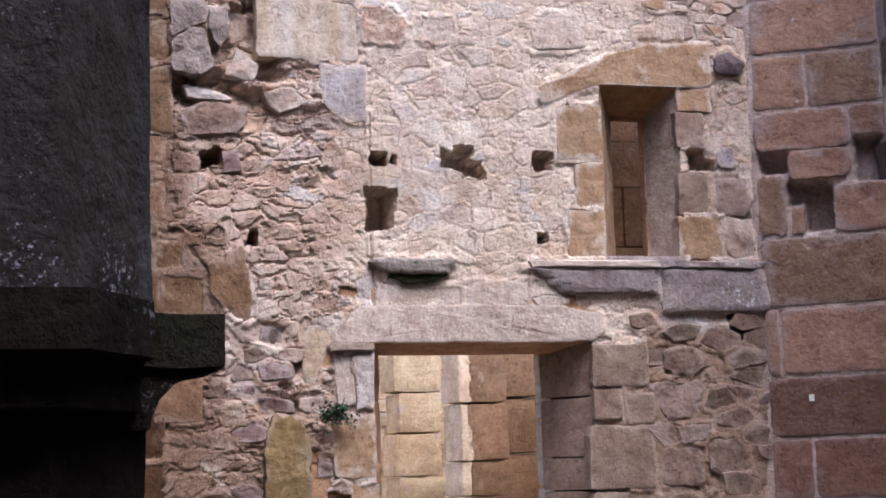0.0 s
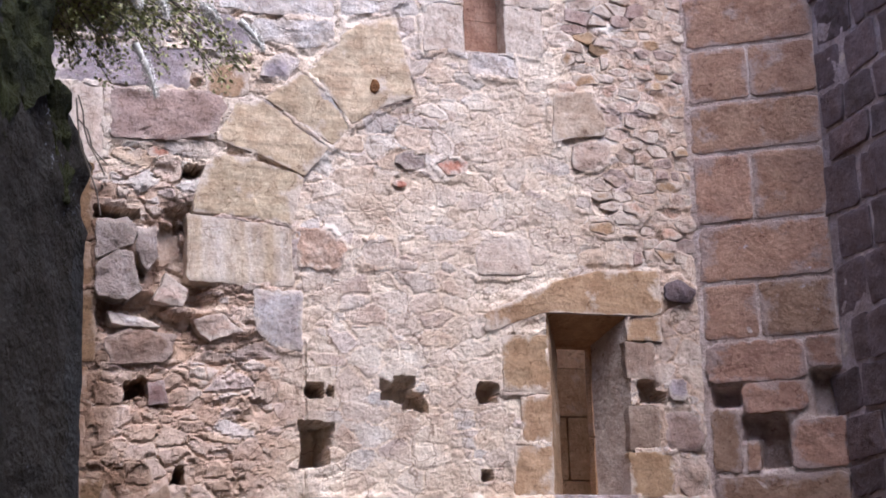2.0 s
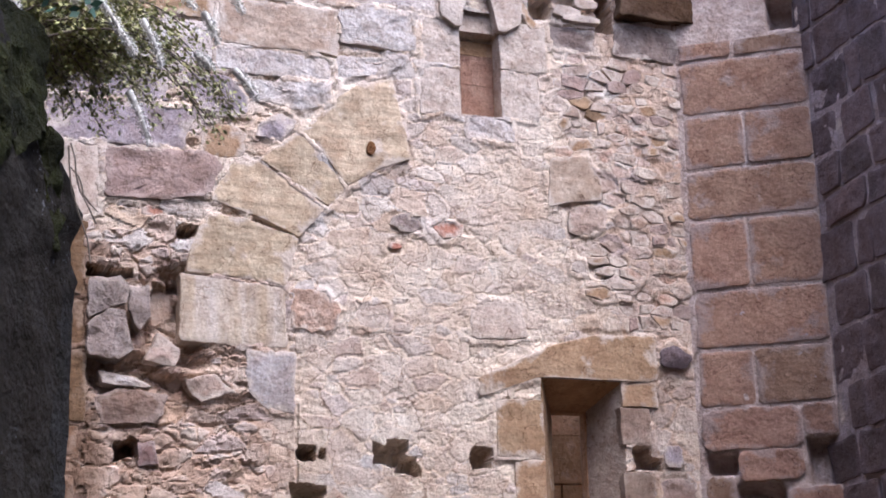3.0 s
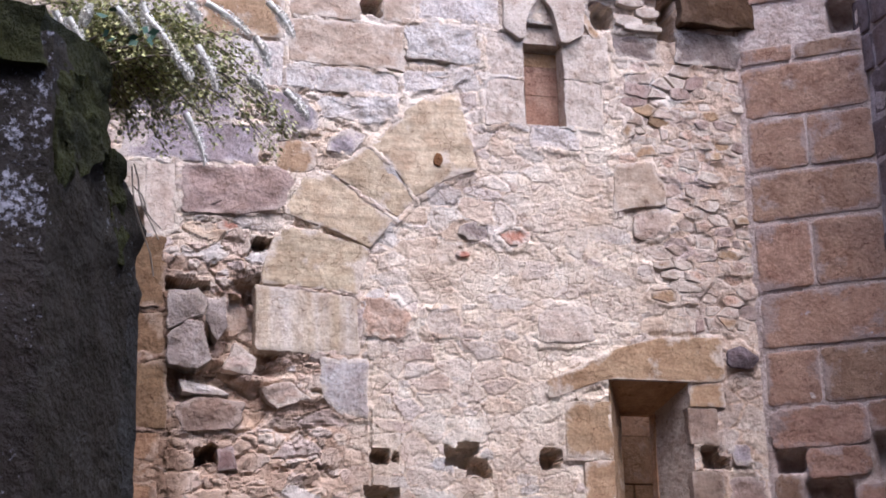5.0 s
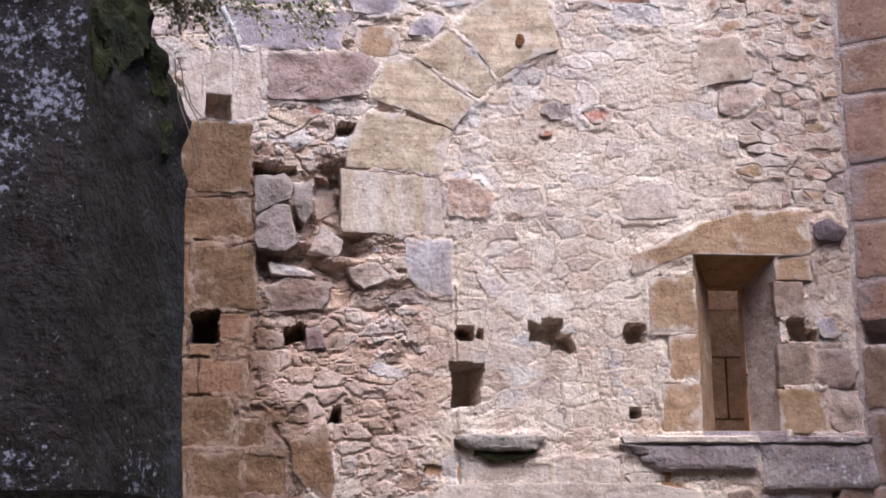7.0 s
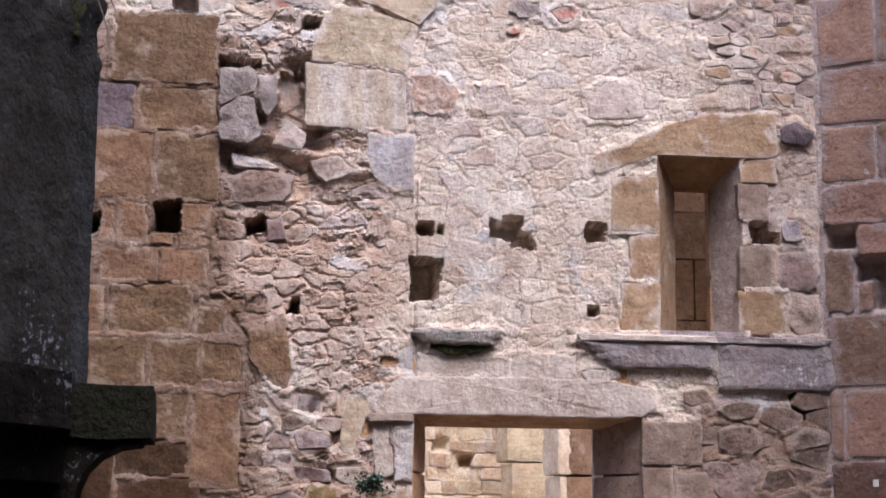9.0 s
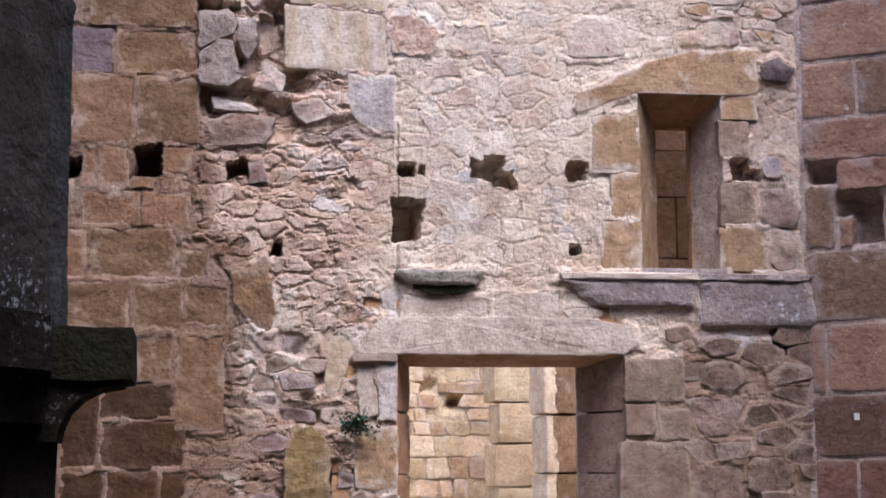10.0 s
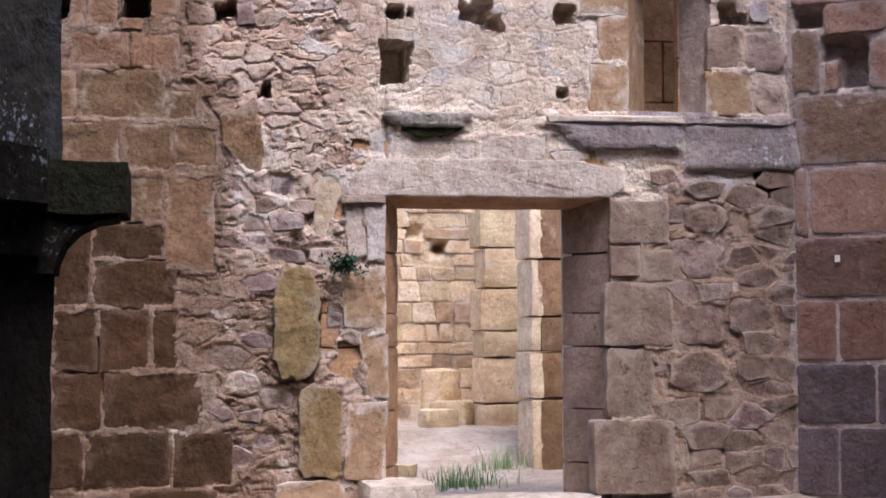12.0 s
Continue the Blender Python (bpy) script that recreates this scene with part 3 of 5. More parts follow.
def wall_face():
    us, vs = np.arange(-3.4, 2.80, 0.0108), np.arange(-0.6, 7.3, 0.0108)
    X, Z = np.meshgrid(us, vs)
    wx = X + 0.10 * (fbm(X * 4, Z * 4, 4, 11) - 0.5)
    wz = Z + 0.08 * (fbm(X * 4, Z * 4, 4, 23) - 0.5)
    border, tone = cell(wx, wz, 0.22, 0.12, 3, 0.95)
    border2, tone2 = cell(wx, wz, 0.10, 0.060, 9, 0.95)
    border3, tone3 = cell(wx + 0.03 * (fbm(X * 16, Z * 16, 3, 13) - 0.5), wz, 0.046, 0.026, 19, 0.95)
    left = smooth(-X, -0.05, 0.35)
    show = smooth(vnoise(X * 1.9, Z * 1.9, 5) + 0.25 * left, 0.30, 0.55)
    big = (tone > 0.30) * smooth(border, 0.04, 0.11) * (0.5 + 0.5 * show)
    small = (tone2 > 0.32) * smooth(border2, 0.06, 0.16) * (1 - smooth(big, 0.0, 0.4))
    y = -0.004 - big * (0.003 + 0.017 * tone) * (1 + 0.8 * left) - small * (0.003 + 0.013 * tone2) * (1 + 0.8 * left)
    y += left * (0.040 * (tone - 0.5) * smooth(border, 0.0, 0.05) + 0.020 * (tone2 - 0.5))
    # flakes and chips of stone in the mortar
    y += (0.008 + 0.010 * left) * (tone3 - 0.5) * (1 - 0.7 * big)
    # crevices round some of the stones
    y += 0.008 * smooth(-border, -0.07, -0.015) * (tone > 0.30) * smooth(vnoise(X * 4, Z * 4, 7), 0.48, 0.62) + 0.006 * smooth(-border2, -0.10, -0.02) * smooth(vnoise(X * 6, Z * 6, 17), 0.52, 0.66)
    # open joints under the stones' lower edges
    under = np.clip(np.gradient(big, axis=0), 0, 0.3) * smooth(vnoise(X * 5, Z * 5, 8), 0.45, 0.6)
    under2 = np.clip(np.gradient(small, axis=0), 0, 0.3) * smooth(vnoise(X * 7, Z * 7, 18), 0.5, 0.64)
    y += (0.055 + 0.05 * left) * under + (0.045 + 0.04 * left) * under2
    ridge = np.abs(fbm(X * 4, Z * 7, 4, 111) - 0.5)
    y += 0.012 * smooth(-ridge, -0.015, -0.003) * smooth(vnoise(X * 2.6, Z * 2.6, 28), 0.55, 0.75)
    # lumpy lime mortar
    y += (0.024 + 0.10 * left) * (fbm(X * 4, Z * 5, 6, 31, 0.58) - 0.5) * (1 - 0.5 * big) + 0.016 * (1 + left) * (fbm(X * 13, Z * 19, 4, 41, 0.7) - 0.5) * (1 - 0.3 * big)
    y += 0.10 * (fbm(X * 0.9, Z * 0.9, 2, 51) - 0.5) * left
    pit = smooth(fbm(X * 7, Z * 10, 4, 61), 0.62, 0.72)
    y += pit * 0.035 * (0.5 + left)
    ash = np.maximum(inside(X, Z, -3.4, -1.3, -1, 4.5, 0.03), inside(X, Z, -3.4, -1.08, -1, 2.4, 0.03))
    y = y * (0.24 + 0.15 * left)
    y = y * (1 - 0.6 * ash) - 0.006 * ash
    # ashlar backing, and the torn core of the wall beside the arch
    y += 0.004 * np.maximum(inside(X, Z, -3.4, -1.3, -1, 4.5, 0.03), inside(X, Z, -3.4, -1.05, -1, 2.4, 0.03))
    torn = inside(X, Z, -1.24, -0.62, 3.18, 4.25, 0.10) + 0.6 * inside(X, Z, -1.2, -0.3, 2.9, 3.6, 0.12)
    y += np.minimum(torn, 1) * (0.01 + (0.06 + 0.07 * smooth(Z, 3.3, 3.6)) * smooth(fbm(X * 2.6, Z * 4.2, 4, 71, 0.5), 0.44, 0.62))
    torn2 = inside(X, Z, -0.62, -0.25, 0.5, 1.9, 0.12)
    y += torn2 * 0.10 * smooth(fbm(X * 5, Z * 5, 3, 75), 0.45, 0.7)
    y = lay_mortar(X, Z, y + 0.004, us, vs)
    jx, jz = X + 0.065 * (fbm(X * 10, Z * 10, 4, 81) - 0.5), Z + 0.065 * (fbm(X * 10, Z * 10, 4, 91) - 0.5)

    def hole(x0, x1, z0, z1, d=0.24):
        nonlocal y
        d *= 1.4
        y = y + inside(jx, jz, x0, x1, z0, z1, 0.009) * np.maximum(d - y, 0)

    hole(-1.67, -1.52, 3.03, 3.22)
    hole(-1.10, -0.97, 3.03, 3.13, 0.2)
    hole(-2.11, -2.02, 3.01, 3.13)
    hole(-0.025, 0.15, 2.64, 2.90)
    hole(0.10, 0.18, 2.76, 2.90, 0.12)
    hole(0.49, 0.70, 3.05, 3.17, 0.15)
    hole(0.58, 0.72, 3.14, 3.21, 0.10)
    hole(0.64, 0.78, 2.99, 3.11, 0.11)
    hole(1.15, 1.28, 3.06, 3.18, 0.13)
    hole(0.02, 0.12, 3.06, 3.15, 0.16)
    hole(0.16, 0.20, 3.08, 3.13, 0.10)
    hole(1.15, 1.22, 2.56, 2.63, 0.14)
    hole(2.27, 2.40, 3.09, 3.21, 0.12)
    hole(2.34, 2.47, 3.08, 3.15, 0.09)
    hole(2.53, 2.70, 1.90, 2.08)
    hole(-0.81, -0.73, 2.53, 2.61)
    hole(-0.74, -0.64, 4.42, 4.49, 0.16)
    hole(-0.30, -0.16, 0.80, 0.93, 0.15)
    hole(1.66, 1.80, 6.20, 6.38, 0.14)
    hole(2.16, 2.29, 6.16, 6.48, 0.22)
    hole(-1.61, -1.44, 4.49, 4.66, 0.11)
    hole(-1.30, -1.02, 4.13, 4.19, 0.14)
    hole(-0.89, -0.76, 3.86, 4.10, 0.09)
    hole(-0.80, -0.66, 4.07, 4.13, 0.13)
    hole(-1.06, -0.90, 3.54, 3.62, 0.10)
    hole(-0.74, -0.58, 3.69, 3.75, 0.10)
    hole(-0.44, -0.38, 0.98, 1.02, 0.06)
    hole(-0.02, 0.12, 6.14, 6.25, 0.14)
    hole(-0.20, -0.10, 2.20, 2.24, 0.05)
    # the rough line where the two building phases meet
    y += 0.018 * smooth(-np.abs(X - 0.005 - 0.012 * (vnoise(Z * 6, Z * 0, 3) - 0.5)), -0.012, -0.003) * inside(X, Z, -1, 1, 2.1, 3.4, 0.02)
    keep = ~((X > DOOR[0] + 0.005) & (X < DOOR[1] - 0.005) & (Z < DOOR[3] - 0.005))
    keep &= ~((X > NICHE[0]) & (X < NICHE[1]) & (Z > NICHE[2]) & (Z < NICHE[3]))
    keep &= ~((X > SLIT[0]) & (X < SLIT[1]) & (Z > SLIT[2]) & (Z < SLIT[3] + 0.16))
    stone = np.clip(big * 1.0 + small * 0.8, 0, 1) * (0.30 + 0.60 * smooth(vnoise(X * 2.3, Z * 2.3, 77), 0.25, 0.6))
    # mortar tints: pale infill, pinkish older core, brown low down with shade painted in
    wob = 0.25 * (fbm(X * 2, Z * 2, 4, 120) - 0.5)
    phase_shade = 0.5 * smooth(-X + wob, -0.02, 0.25) * smooth(-Z + 4.6 + wob, 0, 0.4)
    phase_shade = np.maximum(phase_shade, 0.8 * smooth(X + wob, 1.5, 1.75) * smooth(-Z - wob - 0.25 * (X < 1.9), -2.2, -1.9))
    phase_shade = np.maximum(phase_shade, smooth(-X + wob, 0.88, 1.08) * smooth(-Z, -2.75, -2.6))
    phase_shade = np.maximum(phase_shade, smooth(-X + wob, 1.05, 1.3) * smooth(-Z + wob, -4.6, -4.2))
    phase_shade = np.maximum(phase_shade, 0.62 * smooth(-X + wob, -0.05, 0.1) * smooth(-Z + wob, -1.95, -1.6))
    phase_shade = np.maximum(phase_shade, 0.92 * smooth(-X + wob, 0.15, 0.45) * smooth(-Z + 2 * wob, -1.9, -1.2))
    phase_shade = np.maximum(phase_shade, 0.45 * smooth(X + wob, 1.9, 2.4))
    stone = stone * (1 - 0.8 * smooth(phase_shade, 0.42, 0.8))
    return sheet(us, vs, y, keep, np.where(big > 0.1, tone, tone2), stone, None, phase_shade, 0.006)


wall = part("wall_north", bpy.data.meshes.new("wall"), M_WALL)
tagged(wall, "tall ruined rubble wall with pale lime mortar and beam holes", "wall", kind="structure")

# ---- arch of yellow voussoirs over the infilled opening
for k, outline in enumerate((
        [(-0.70, 4.19), (-0.67, 4.38), (-0.57, 4.58), (-0.34, 4.565), (0.015, 4.46), (-0.04, 4.24), (-0.07, 4.14), (-0.39, 4.18)],
        [(-0.56, 4.67), (-0.42, 4.94), (-0.25, 4.955), (0.185, 4.675), (0.02, 4.47), (-0.2, 4.565)],
        [(-0.24, 4.965), (-0.01, 5.17), (0.09, 5.12), (0.33, 4.825), (0.205, 4.69), (-0.03, 4.84)],
        [(0.03, 5.18), (0.26, 5.44), (0.45, 5.575), (0.65, 5.62), (0.77, 5.065), (0.55, 4.975), (0.335, 4.84), (0.16, 5.07)])):
    poly_stone(wall, M_YELLOW, outline, 0.016, "voussoir", seed=k + 1, worn=0.03, bev=0.005, rough=0.007)
poly_stone(wall, M_BAND, [(-0.73, 4.175), (-0.52, 4.165), (-0.07, 4.125), (-0.06, 3.75), (-0.34, 3.74), (-0.73, 3.755)], 0.02, "springer", "springer block of yellow and white banded sandstone", seed=9, worn=0.03, bev=0.005, rough=0.007)
# socket hole drawn as a rust-brown patch; its darkness is in the colour
poly_stone(wall, M_RUST, [(0.455, 5.08), (0.50, 5.06), (0.53, 5.11), (0.515, 5.16), (0.475, 5.165)], 0.024, "iron_stain", "rust-brown patch drawn for a dark socket hole", seed=12, worn=0.2, step=0.02, rough=0.003)
poly_stone(wall, M_BLUE, [(-0.32, 3.72), (0.0, 3.72), (-0.01, 3.34), (-0.19, 3.36), (-0.31, 3.48)], 0.02, seed=14, worn=0.06, rough=0.01)
poly_stone(wall, M_ROSE, [(-0.04, 3.87), (0.24, 3.86), (0.30, 4.02), (0.19, 4.14), (-0.04, 4.13)], 0.012, seed=15, worn=0.1, rough=0.014)
block(wall, M_PALE, 0.39, 0.60, 3.90, 4.08, 0.012, rough=0.012, worn=0.25)
block(wall, M_GREY, 0.63, 0.84, 4.57, 4.69, 0.006, worn=0.3)
poly_stone(wall, M_BRICK, [(0.90, 4.61), (0.98, 4.675), (1.13, 4.66), (1.12, 4.57), (0.99, 4.53)], 0.010, seed=19, worn=0.15, rough=0.01)
block(wall, M_BRICK, 0.60, 0.70, 4.44, 4.49, 0.012, worn=0.3)
poly_stone(wall, M_PALE, [(1.16, 3.88), (1.56, 3.90), (1.50, 4.14), (1.28, 4.15), (1.15, 4.08)], 0.012, seed=16, worn=0.1, rough=0.006)
poly_stone(wall, M_BUFF, [(1.73, 4.82), (1.90, 4.87), (2.13, 4.90), (2.14, 5.04), (2.03, 5.20), (1.76, 5.18)], 0.012, seed=17, worn=0.08, rough=0.006)
poly_stone(wall, M_RUB, [(1.88, 4.63), (2.15, 4.68), (2.16, 4.87), (1.89, 4.84)], 0.012, seed=18, worn=0.15, rough=0.012)
block(wall, M_PURPLE, 1.89, 1.99, 4.38, 4.46, 0.02, worn=0.3)
block(wall, M_PURPLE, 2.49, 2.62, 3.10, 3.24, 0.02, worn=0.2)

# ---- splayed niche window with its tan lintel, jambs and ledge
poly_stone(wall, M_LINTEL, [(1.20, 3.50), (1.62, 3.655), (2.47, 3.655), (2.47, 3.97), (2.02, 3.955), (1.72, 3.87), (1.20, 3.63)], 0.018, "lintel", "long tan sandstone lintel with a sloping top", seed=5, worn=0.07)
block(wall, M_LINTEL, 2.21, 2.46, 3.49, 3.66, 0.024, name="jamb_stone")
block(wall, M_LINTEL, 1.31, 1.64, 3.12, 3.50, 0.025, name="jamb_stone")
block(wall, M_LINTEL, 1.43, 1.64, 2.79, 3.11, 0.018, name="jamb_stone")
block(wall, M_LINTEL, 1.36, 1.64, 2.46, 2.78, 0.022, name="jamb_stone")
block(wall, M_DOORG, 2.19, 2.40, 3.23, 3.48, 0.02, name="jamb_stone")
block(wall, M_DOORG, 2.19, 2.42, 2.76, 3.06, 0.02, name="jamb_stone")
block(wall, M_LINTEL, 2.17, 2.50, 2.46, 2.75, 0.02, name="jamb_stone")
poly_stone(wall, M_DARKR, [(2.49, 3.77), (2.50, 3.88), (2.61, 3.92), (2.74, 3.84), (2.67, 3.75)], 0.035, 'rubble_stone', seed=28, worn=0.15, bulge=0.012)
block(wall, M_RED, 2.44, 2.72, 2.76, 3.02, 0.02, worn=0.2, rough=0.012)
block(wall, M_RUB, 2.52, 2.74, 2.46, 2.73, 0.02, worn=0.2, rough=0.012)
# ledges
for k, (x0, x1, z0, z1, mat, pr, sk) in enumerate(((1.06, 2.01, 2.21, 2.39, M_LEDGE, 0.055, (0.26, 0, 0, 0)), (2.02, 2.86, 2.08, 2.39, M_LEDGE, 0.055, (0, 0, -0.05, 0)), (-0.01, 0.57, 2.34, 2.44, M_MOSSY, 0.065, (0.10, -0.06, 0, 0)))):
    block(wall, mat, x0, x1, z0, z1, pr, name="ledge_stone", label=("grey stone ledge with pale lichen", "grey stone ledge with pale lichen", "grey ledge stone with green moss below")[k], skew=sk, bev=0.03, worn=0.06, rough=0.008, rings=(0.85, 0.6, 0.3))

for x0, x1, mat in ((1.04, 2.02, M_PALE), (2.02, 2.80, M_LEDGE)):
    block(wall, mat, x0, x1, 2.385, 2.435, 0.066, name="ledge_capping", bev=0.02, rough=0.008, worn=0.1, label="mortar capping with white lichen")
poly_stone(wall, M_MOSS, [(0.08, 2.34), (0.22, 2.27), (0.40, 2.28), (0.52, 2.33), (0.50, 2.36), (0.12, 2.37)], 0.035, "moss_patch", "green moss under the ledge", seed=55, rough=0.016, step=0.02, worn=0.2)

# ---- doorway: lintel, jambs
poly_stone(wall, M_PALE, [(-0.27, 1.89), (1.50, 1.89), (1.61, 1.97), (1.55, 2.08), (1.30, 2.13), (0.70, 2.14), (-0.10, 2.13), (-0.25, 1.99)], 0.022, "lintel", "long pale stone door lintel", seed=8, worn=0.06, step=0.05)
block(wall, M_PALE, 0.03, 0.61, 2.13, 2.28, 0.02)
block(wall, M_PALE, 0.63, 1.07, 2.13, 2.29, 0.022)
block(wall, M_PALE, 1.09, 1.36, 2.13, 2.20, 0.012, worn=0.25)
block(wall, M_DOORG, -0.27, 0.01, 1.84, 1.885, 0.05, name="jamb_stone")
block(wall, M_PALE, -0.25, -0.13, 1.49, 1.82, 0.02, name="jamb_stone", tilt=4)
block(wall, M_WHITE, -0.12, 0.00, 1.46, 1.82, 0.026, name="jamb_stone")
block(wall, M_LINTEL, -0.27, 0.005, 1.03, 1.43, 0.022, name="jamb_stone", rough=0.009)
block(wall, M_LINTEL, -0.15, 0.02, 0.59, 0.99, 0.022, name="jamb_stone", skew=(0.05, 0, 0, -0.03))
block(wall, M_LINTEL, -0.27, 0.022, 0.06, 0.56, 0.04, name="jamb_stone", skew=(0, -0.05, 0, 0.02), rough=0.009)
block(wall, M_OLIVE, -0.72, -0.43, 0.70, 1.42, 0.06, worn=0.2, rough=0.014, label="greenish yellow boulder in the torn wall")
block(wall, M_OLIVE, -0.56, -0.29, 0.08, 0.66, 0.06, worn=0.12, rough=0.012)
block(wall, M_YELLOW, -0.46, -0.31, 1.64, 2.00, 0.006, worn=0.2, skew=(0, -0.06, 0.05, 0))
block(wall, M_LINTEL, -0.70, -0.27, -0.12, 0.06, 0.06, worn=0.15)
poly_stone(wall, M_ASH, [(-1.06, 2.40), (-0.83, 2.51), (-0.78, 2.19), (-0.81, 2.00), (-0.93, 2.06), (-1.05, 2.22)], 0.035, 'rubble_stone', seed=27, worn=0.08, rough=0.014)
for x0, x1, z0, z1 in ((1.50, 1.90, 1.59, 1.87), (1.50, 1.70, 1.37, 1.57), (1.71, 1.93, 1.34, 1.54), (1.46, 1.92, 0.91, 1.33), (1.47, 1.79, 0.44, 0.89), (1.37, 1.91, -0.06, 0.42)):
    block(wall, M_DOORG, x0, x1, z0, z1, 0.03 if z0 > 0 else 0.07, name="jamb_stone", rough=0.008)
block(wall, M_GREY, 1.53, 1.66, 1.875, 1.945, 0.022, worn=0.2)

# ---- brown ashlar courses
for x0, x1, z0, z1 in ((-1.98, -1.30, 4.00, 4.47), (-1.81, -1.29, 3.69, 3.98), (-2.07, -1.68, 3.24, 3.67), (-1.67, -1.27, 3.24, 3.67), (-1.65, -1.42, 1.71, 2.00), (-1.40, -1.10, 1.40, 2.00)):
    block(wall, M_ASH, x0, x1, z0, z1, 0.022, name="ashlar_block", rough=0.0108)
block(wall, M_DARKR, -2.09, -1.83, 3.69, 3.98, 0.02, name="ashlar_block")
for x0, x1, z0, z1 in ((-2.01, -1.91, 2.94, 3.21), (-1.90, -1.71, 2.93, 3.21), (-1.50, -1.31, 3.04, 3.21), (-1.69, -1.56, 2.94, 3.01), (-1.50, -1.31, 2.93, 3.02), (-2.00, -1.64, 2.70, 2.92), (-1.63, -1.32, 2.70, 2.92)):
    block(wall, M_ASH, x0, x1, z0, z1, 0.018, name="ashlar_block", rough=0.008, bev=0.005)
for x0, x1, z0, z1 in ((-2.40, -1.96, 2.36, 2.67), (-1.94, -1.40, 2.36, 2.68), (-1.38, -1.19, 2.36, 2.55), (-2.40, -1.68, 2.03, 2.34), (-1.67, -1.36, 2.03, 2.34), (-1.35, -1.07, 2.06, 2.33)):
    block(wall, M_ASH, x0, x1, z0, z1, 0.022, name="ashlar_block", rough=0.0109, bev=0.005)
# lower courses in the dimmed brown: shade at the wall's foot is painted in
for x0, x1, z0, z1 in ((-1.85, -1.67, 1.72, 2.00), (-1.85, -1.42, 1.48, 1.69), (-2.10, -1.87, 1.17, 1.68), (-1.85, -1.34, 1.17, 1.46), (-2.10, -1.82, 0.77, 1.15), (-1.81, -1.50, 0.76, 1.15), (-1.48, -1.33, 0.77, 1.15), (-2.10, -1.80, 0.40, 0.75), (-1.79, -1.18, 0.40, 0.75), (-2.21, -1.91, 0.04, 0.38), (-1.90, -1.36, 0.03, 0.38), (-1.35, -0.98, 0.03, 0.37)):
    block(wall, M_BROWN_DIM, x0, x1, z0, z1, 0.022, name="ashlar_block", rough=0.011)
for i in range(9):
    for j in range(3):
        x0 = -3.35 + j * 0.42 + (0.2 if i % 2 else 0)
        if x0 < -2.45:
            block(wall, M_BROWN_DIM, x0, min(x0 + 0.40, -2.42), -0.3 + i * 0.52, 0.2 + i * 0.52, 0.025, name="ashlar_block")
block(wall, M_BROWN_DIM, -1.62, -1.08, -0.35, 0.01, 0.03, name="ashlar_block")
# ---- upper courses beside the arch
for x0, x1, z0 in ((-1.74, -1.61, 4.49), (-1.61, -1.44, 4.66), (-1.44, -1.24, 4.49)):
    block(wall, M_PALE, x0, x1, z0, 4.98, 0.024, bev=0.003, rough=0.004, worn=0.01, seed=61)
poly_stone(wall, M_RED, [(-1.23, 4.95), (-0.57, 4.98), (-0.48, 4.88), (-0.57, 4.70), (-0.85, 4.63), (-1.20, 4.64)], 0.018, seed=20, rough=0.014, worn=0.05)
block(wall, M_BRICK, -0.98, -0.83, 4.53, 4.60, 0.015, worn=0.25)
block(wall, M_PURPLE, -1.61, -0.64, 4.98, 5.27, 0.022, skew=(0, -0.10, 0.02, 0.05))
poly_stone(wall, M_PURPLE, [(-0.75, 5.51), (-0.45, 5.51), (-0.32, 5.38), (-0.33, 5.25), (-0.63, 5.26)], 0.018, seed=23, rough=0.012)
block(wall, M_LINTEL, -0.62, -0.33, 4.96, 5.18, 0.02, worn=0.22)
block(wall, M_PURPLE, -1.65, -0.83, 5.29, 5.53, 0.022)
block(wall, M_WHITE, -1.30, -0.95, 5.55, 5.87, 0.022)
block(wall, M_WHITE, -0.94, -0.55, 5.55, 5.87, 0.022)
block(wall, M_WHITE, -0.54, -0.37, 5.56, 5.72, 0.022)
block(wall, M_WHITE, -0.36, 0.24, 5.55, 5.72, 0.022, rough=0.01)
block(wall, M_BUFF, -0.53, 0.28, 5.74, 6.06, 0.022, rough=0.01)
block(wall, M_BUFF, -0.52, -0.03, 6.08, 6.40, 0.022)
block(wall, M_BUFF, 0.13, 0.36, 6.10, 6.40, 0.022)
block(wall, M_BUFF, -0.02, 0.12, 6.26, 6.40, 0.022)
block(wall, M_WHITE, 0.29, 0.82, 5.83, 6.12, 0.022, rough=0.012)
poly_stone(wall, M_WHITE, [(0.26, 5.57), (0.60, 5.65), (0.74, 5.78), (0.27, 5.74)], 0.018, seed=26, rough=0.014)
poly_stone(wall, M_WHITE, [(-0.35, 5.51), (0.26, 5.545), (0.24, 5.42), (0.03, 5.33), (-0.30, 5.37)], 0.014, seed=24, rough=0.016)
poly_stone(wall, M_PURPLE, [(-0.27, 5.12), (-0.10, 5.10), (0.0, 5.25), (-0.10, 5.30), (-0.24, 5.22)], 0.012, seed=25, rough=0.014)
block(wall, M_WHITE, 0.38, 0.98, 6.14, 6.50, 0.022)
block(wall, M_LINTEL, -1.10, -0.55, 5.90, 6.30, 0.022)
for x0, x1, z0, z1 in ((-0.80, -0.36, 6.32, 6.70), (-0.34, 0.40, 6.42, 6.80), (0.42, 1.05, 6.52, 6.90), (-1.6, -0.82, 6.32, 6.75), (-1.9, -1.12, 5.90, 6.30)):
    block(wall, M_WHITE, x0, x1, z0, z1, 0.022)
block(wall, M_GREY, 2.27, 2.82, 5.98, 6.24, 0.022, rough=0.012)
block(wall, M_GREY, 1.80, 2.14, 5.98, 6.16, 0.022, rough=0.012)
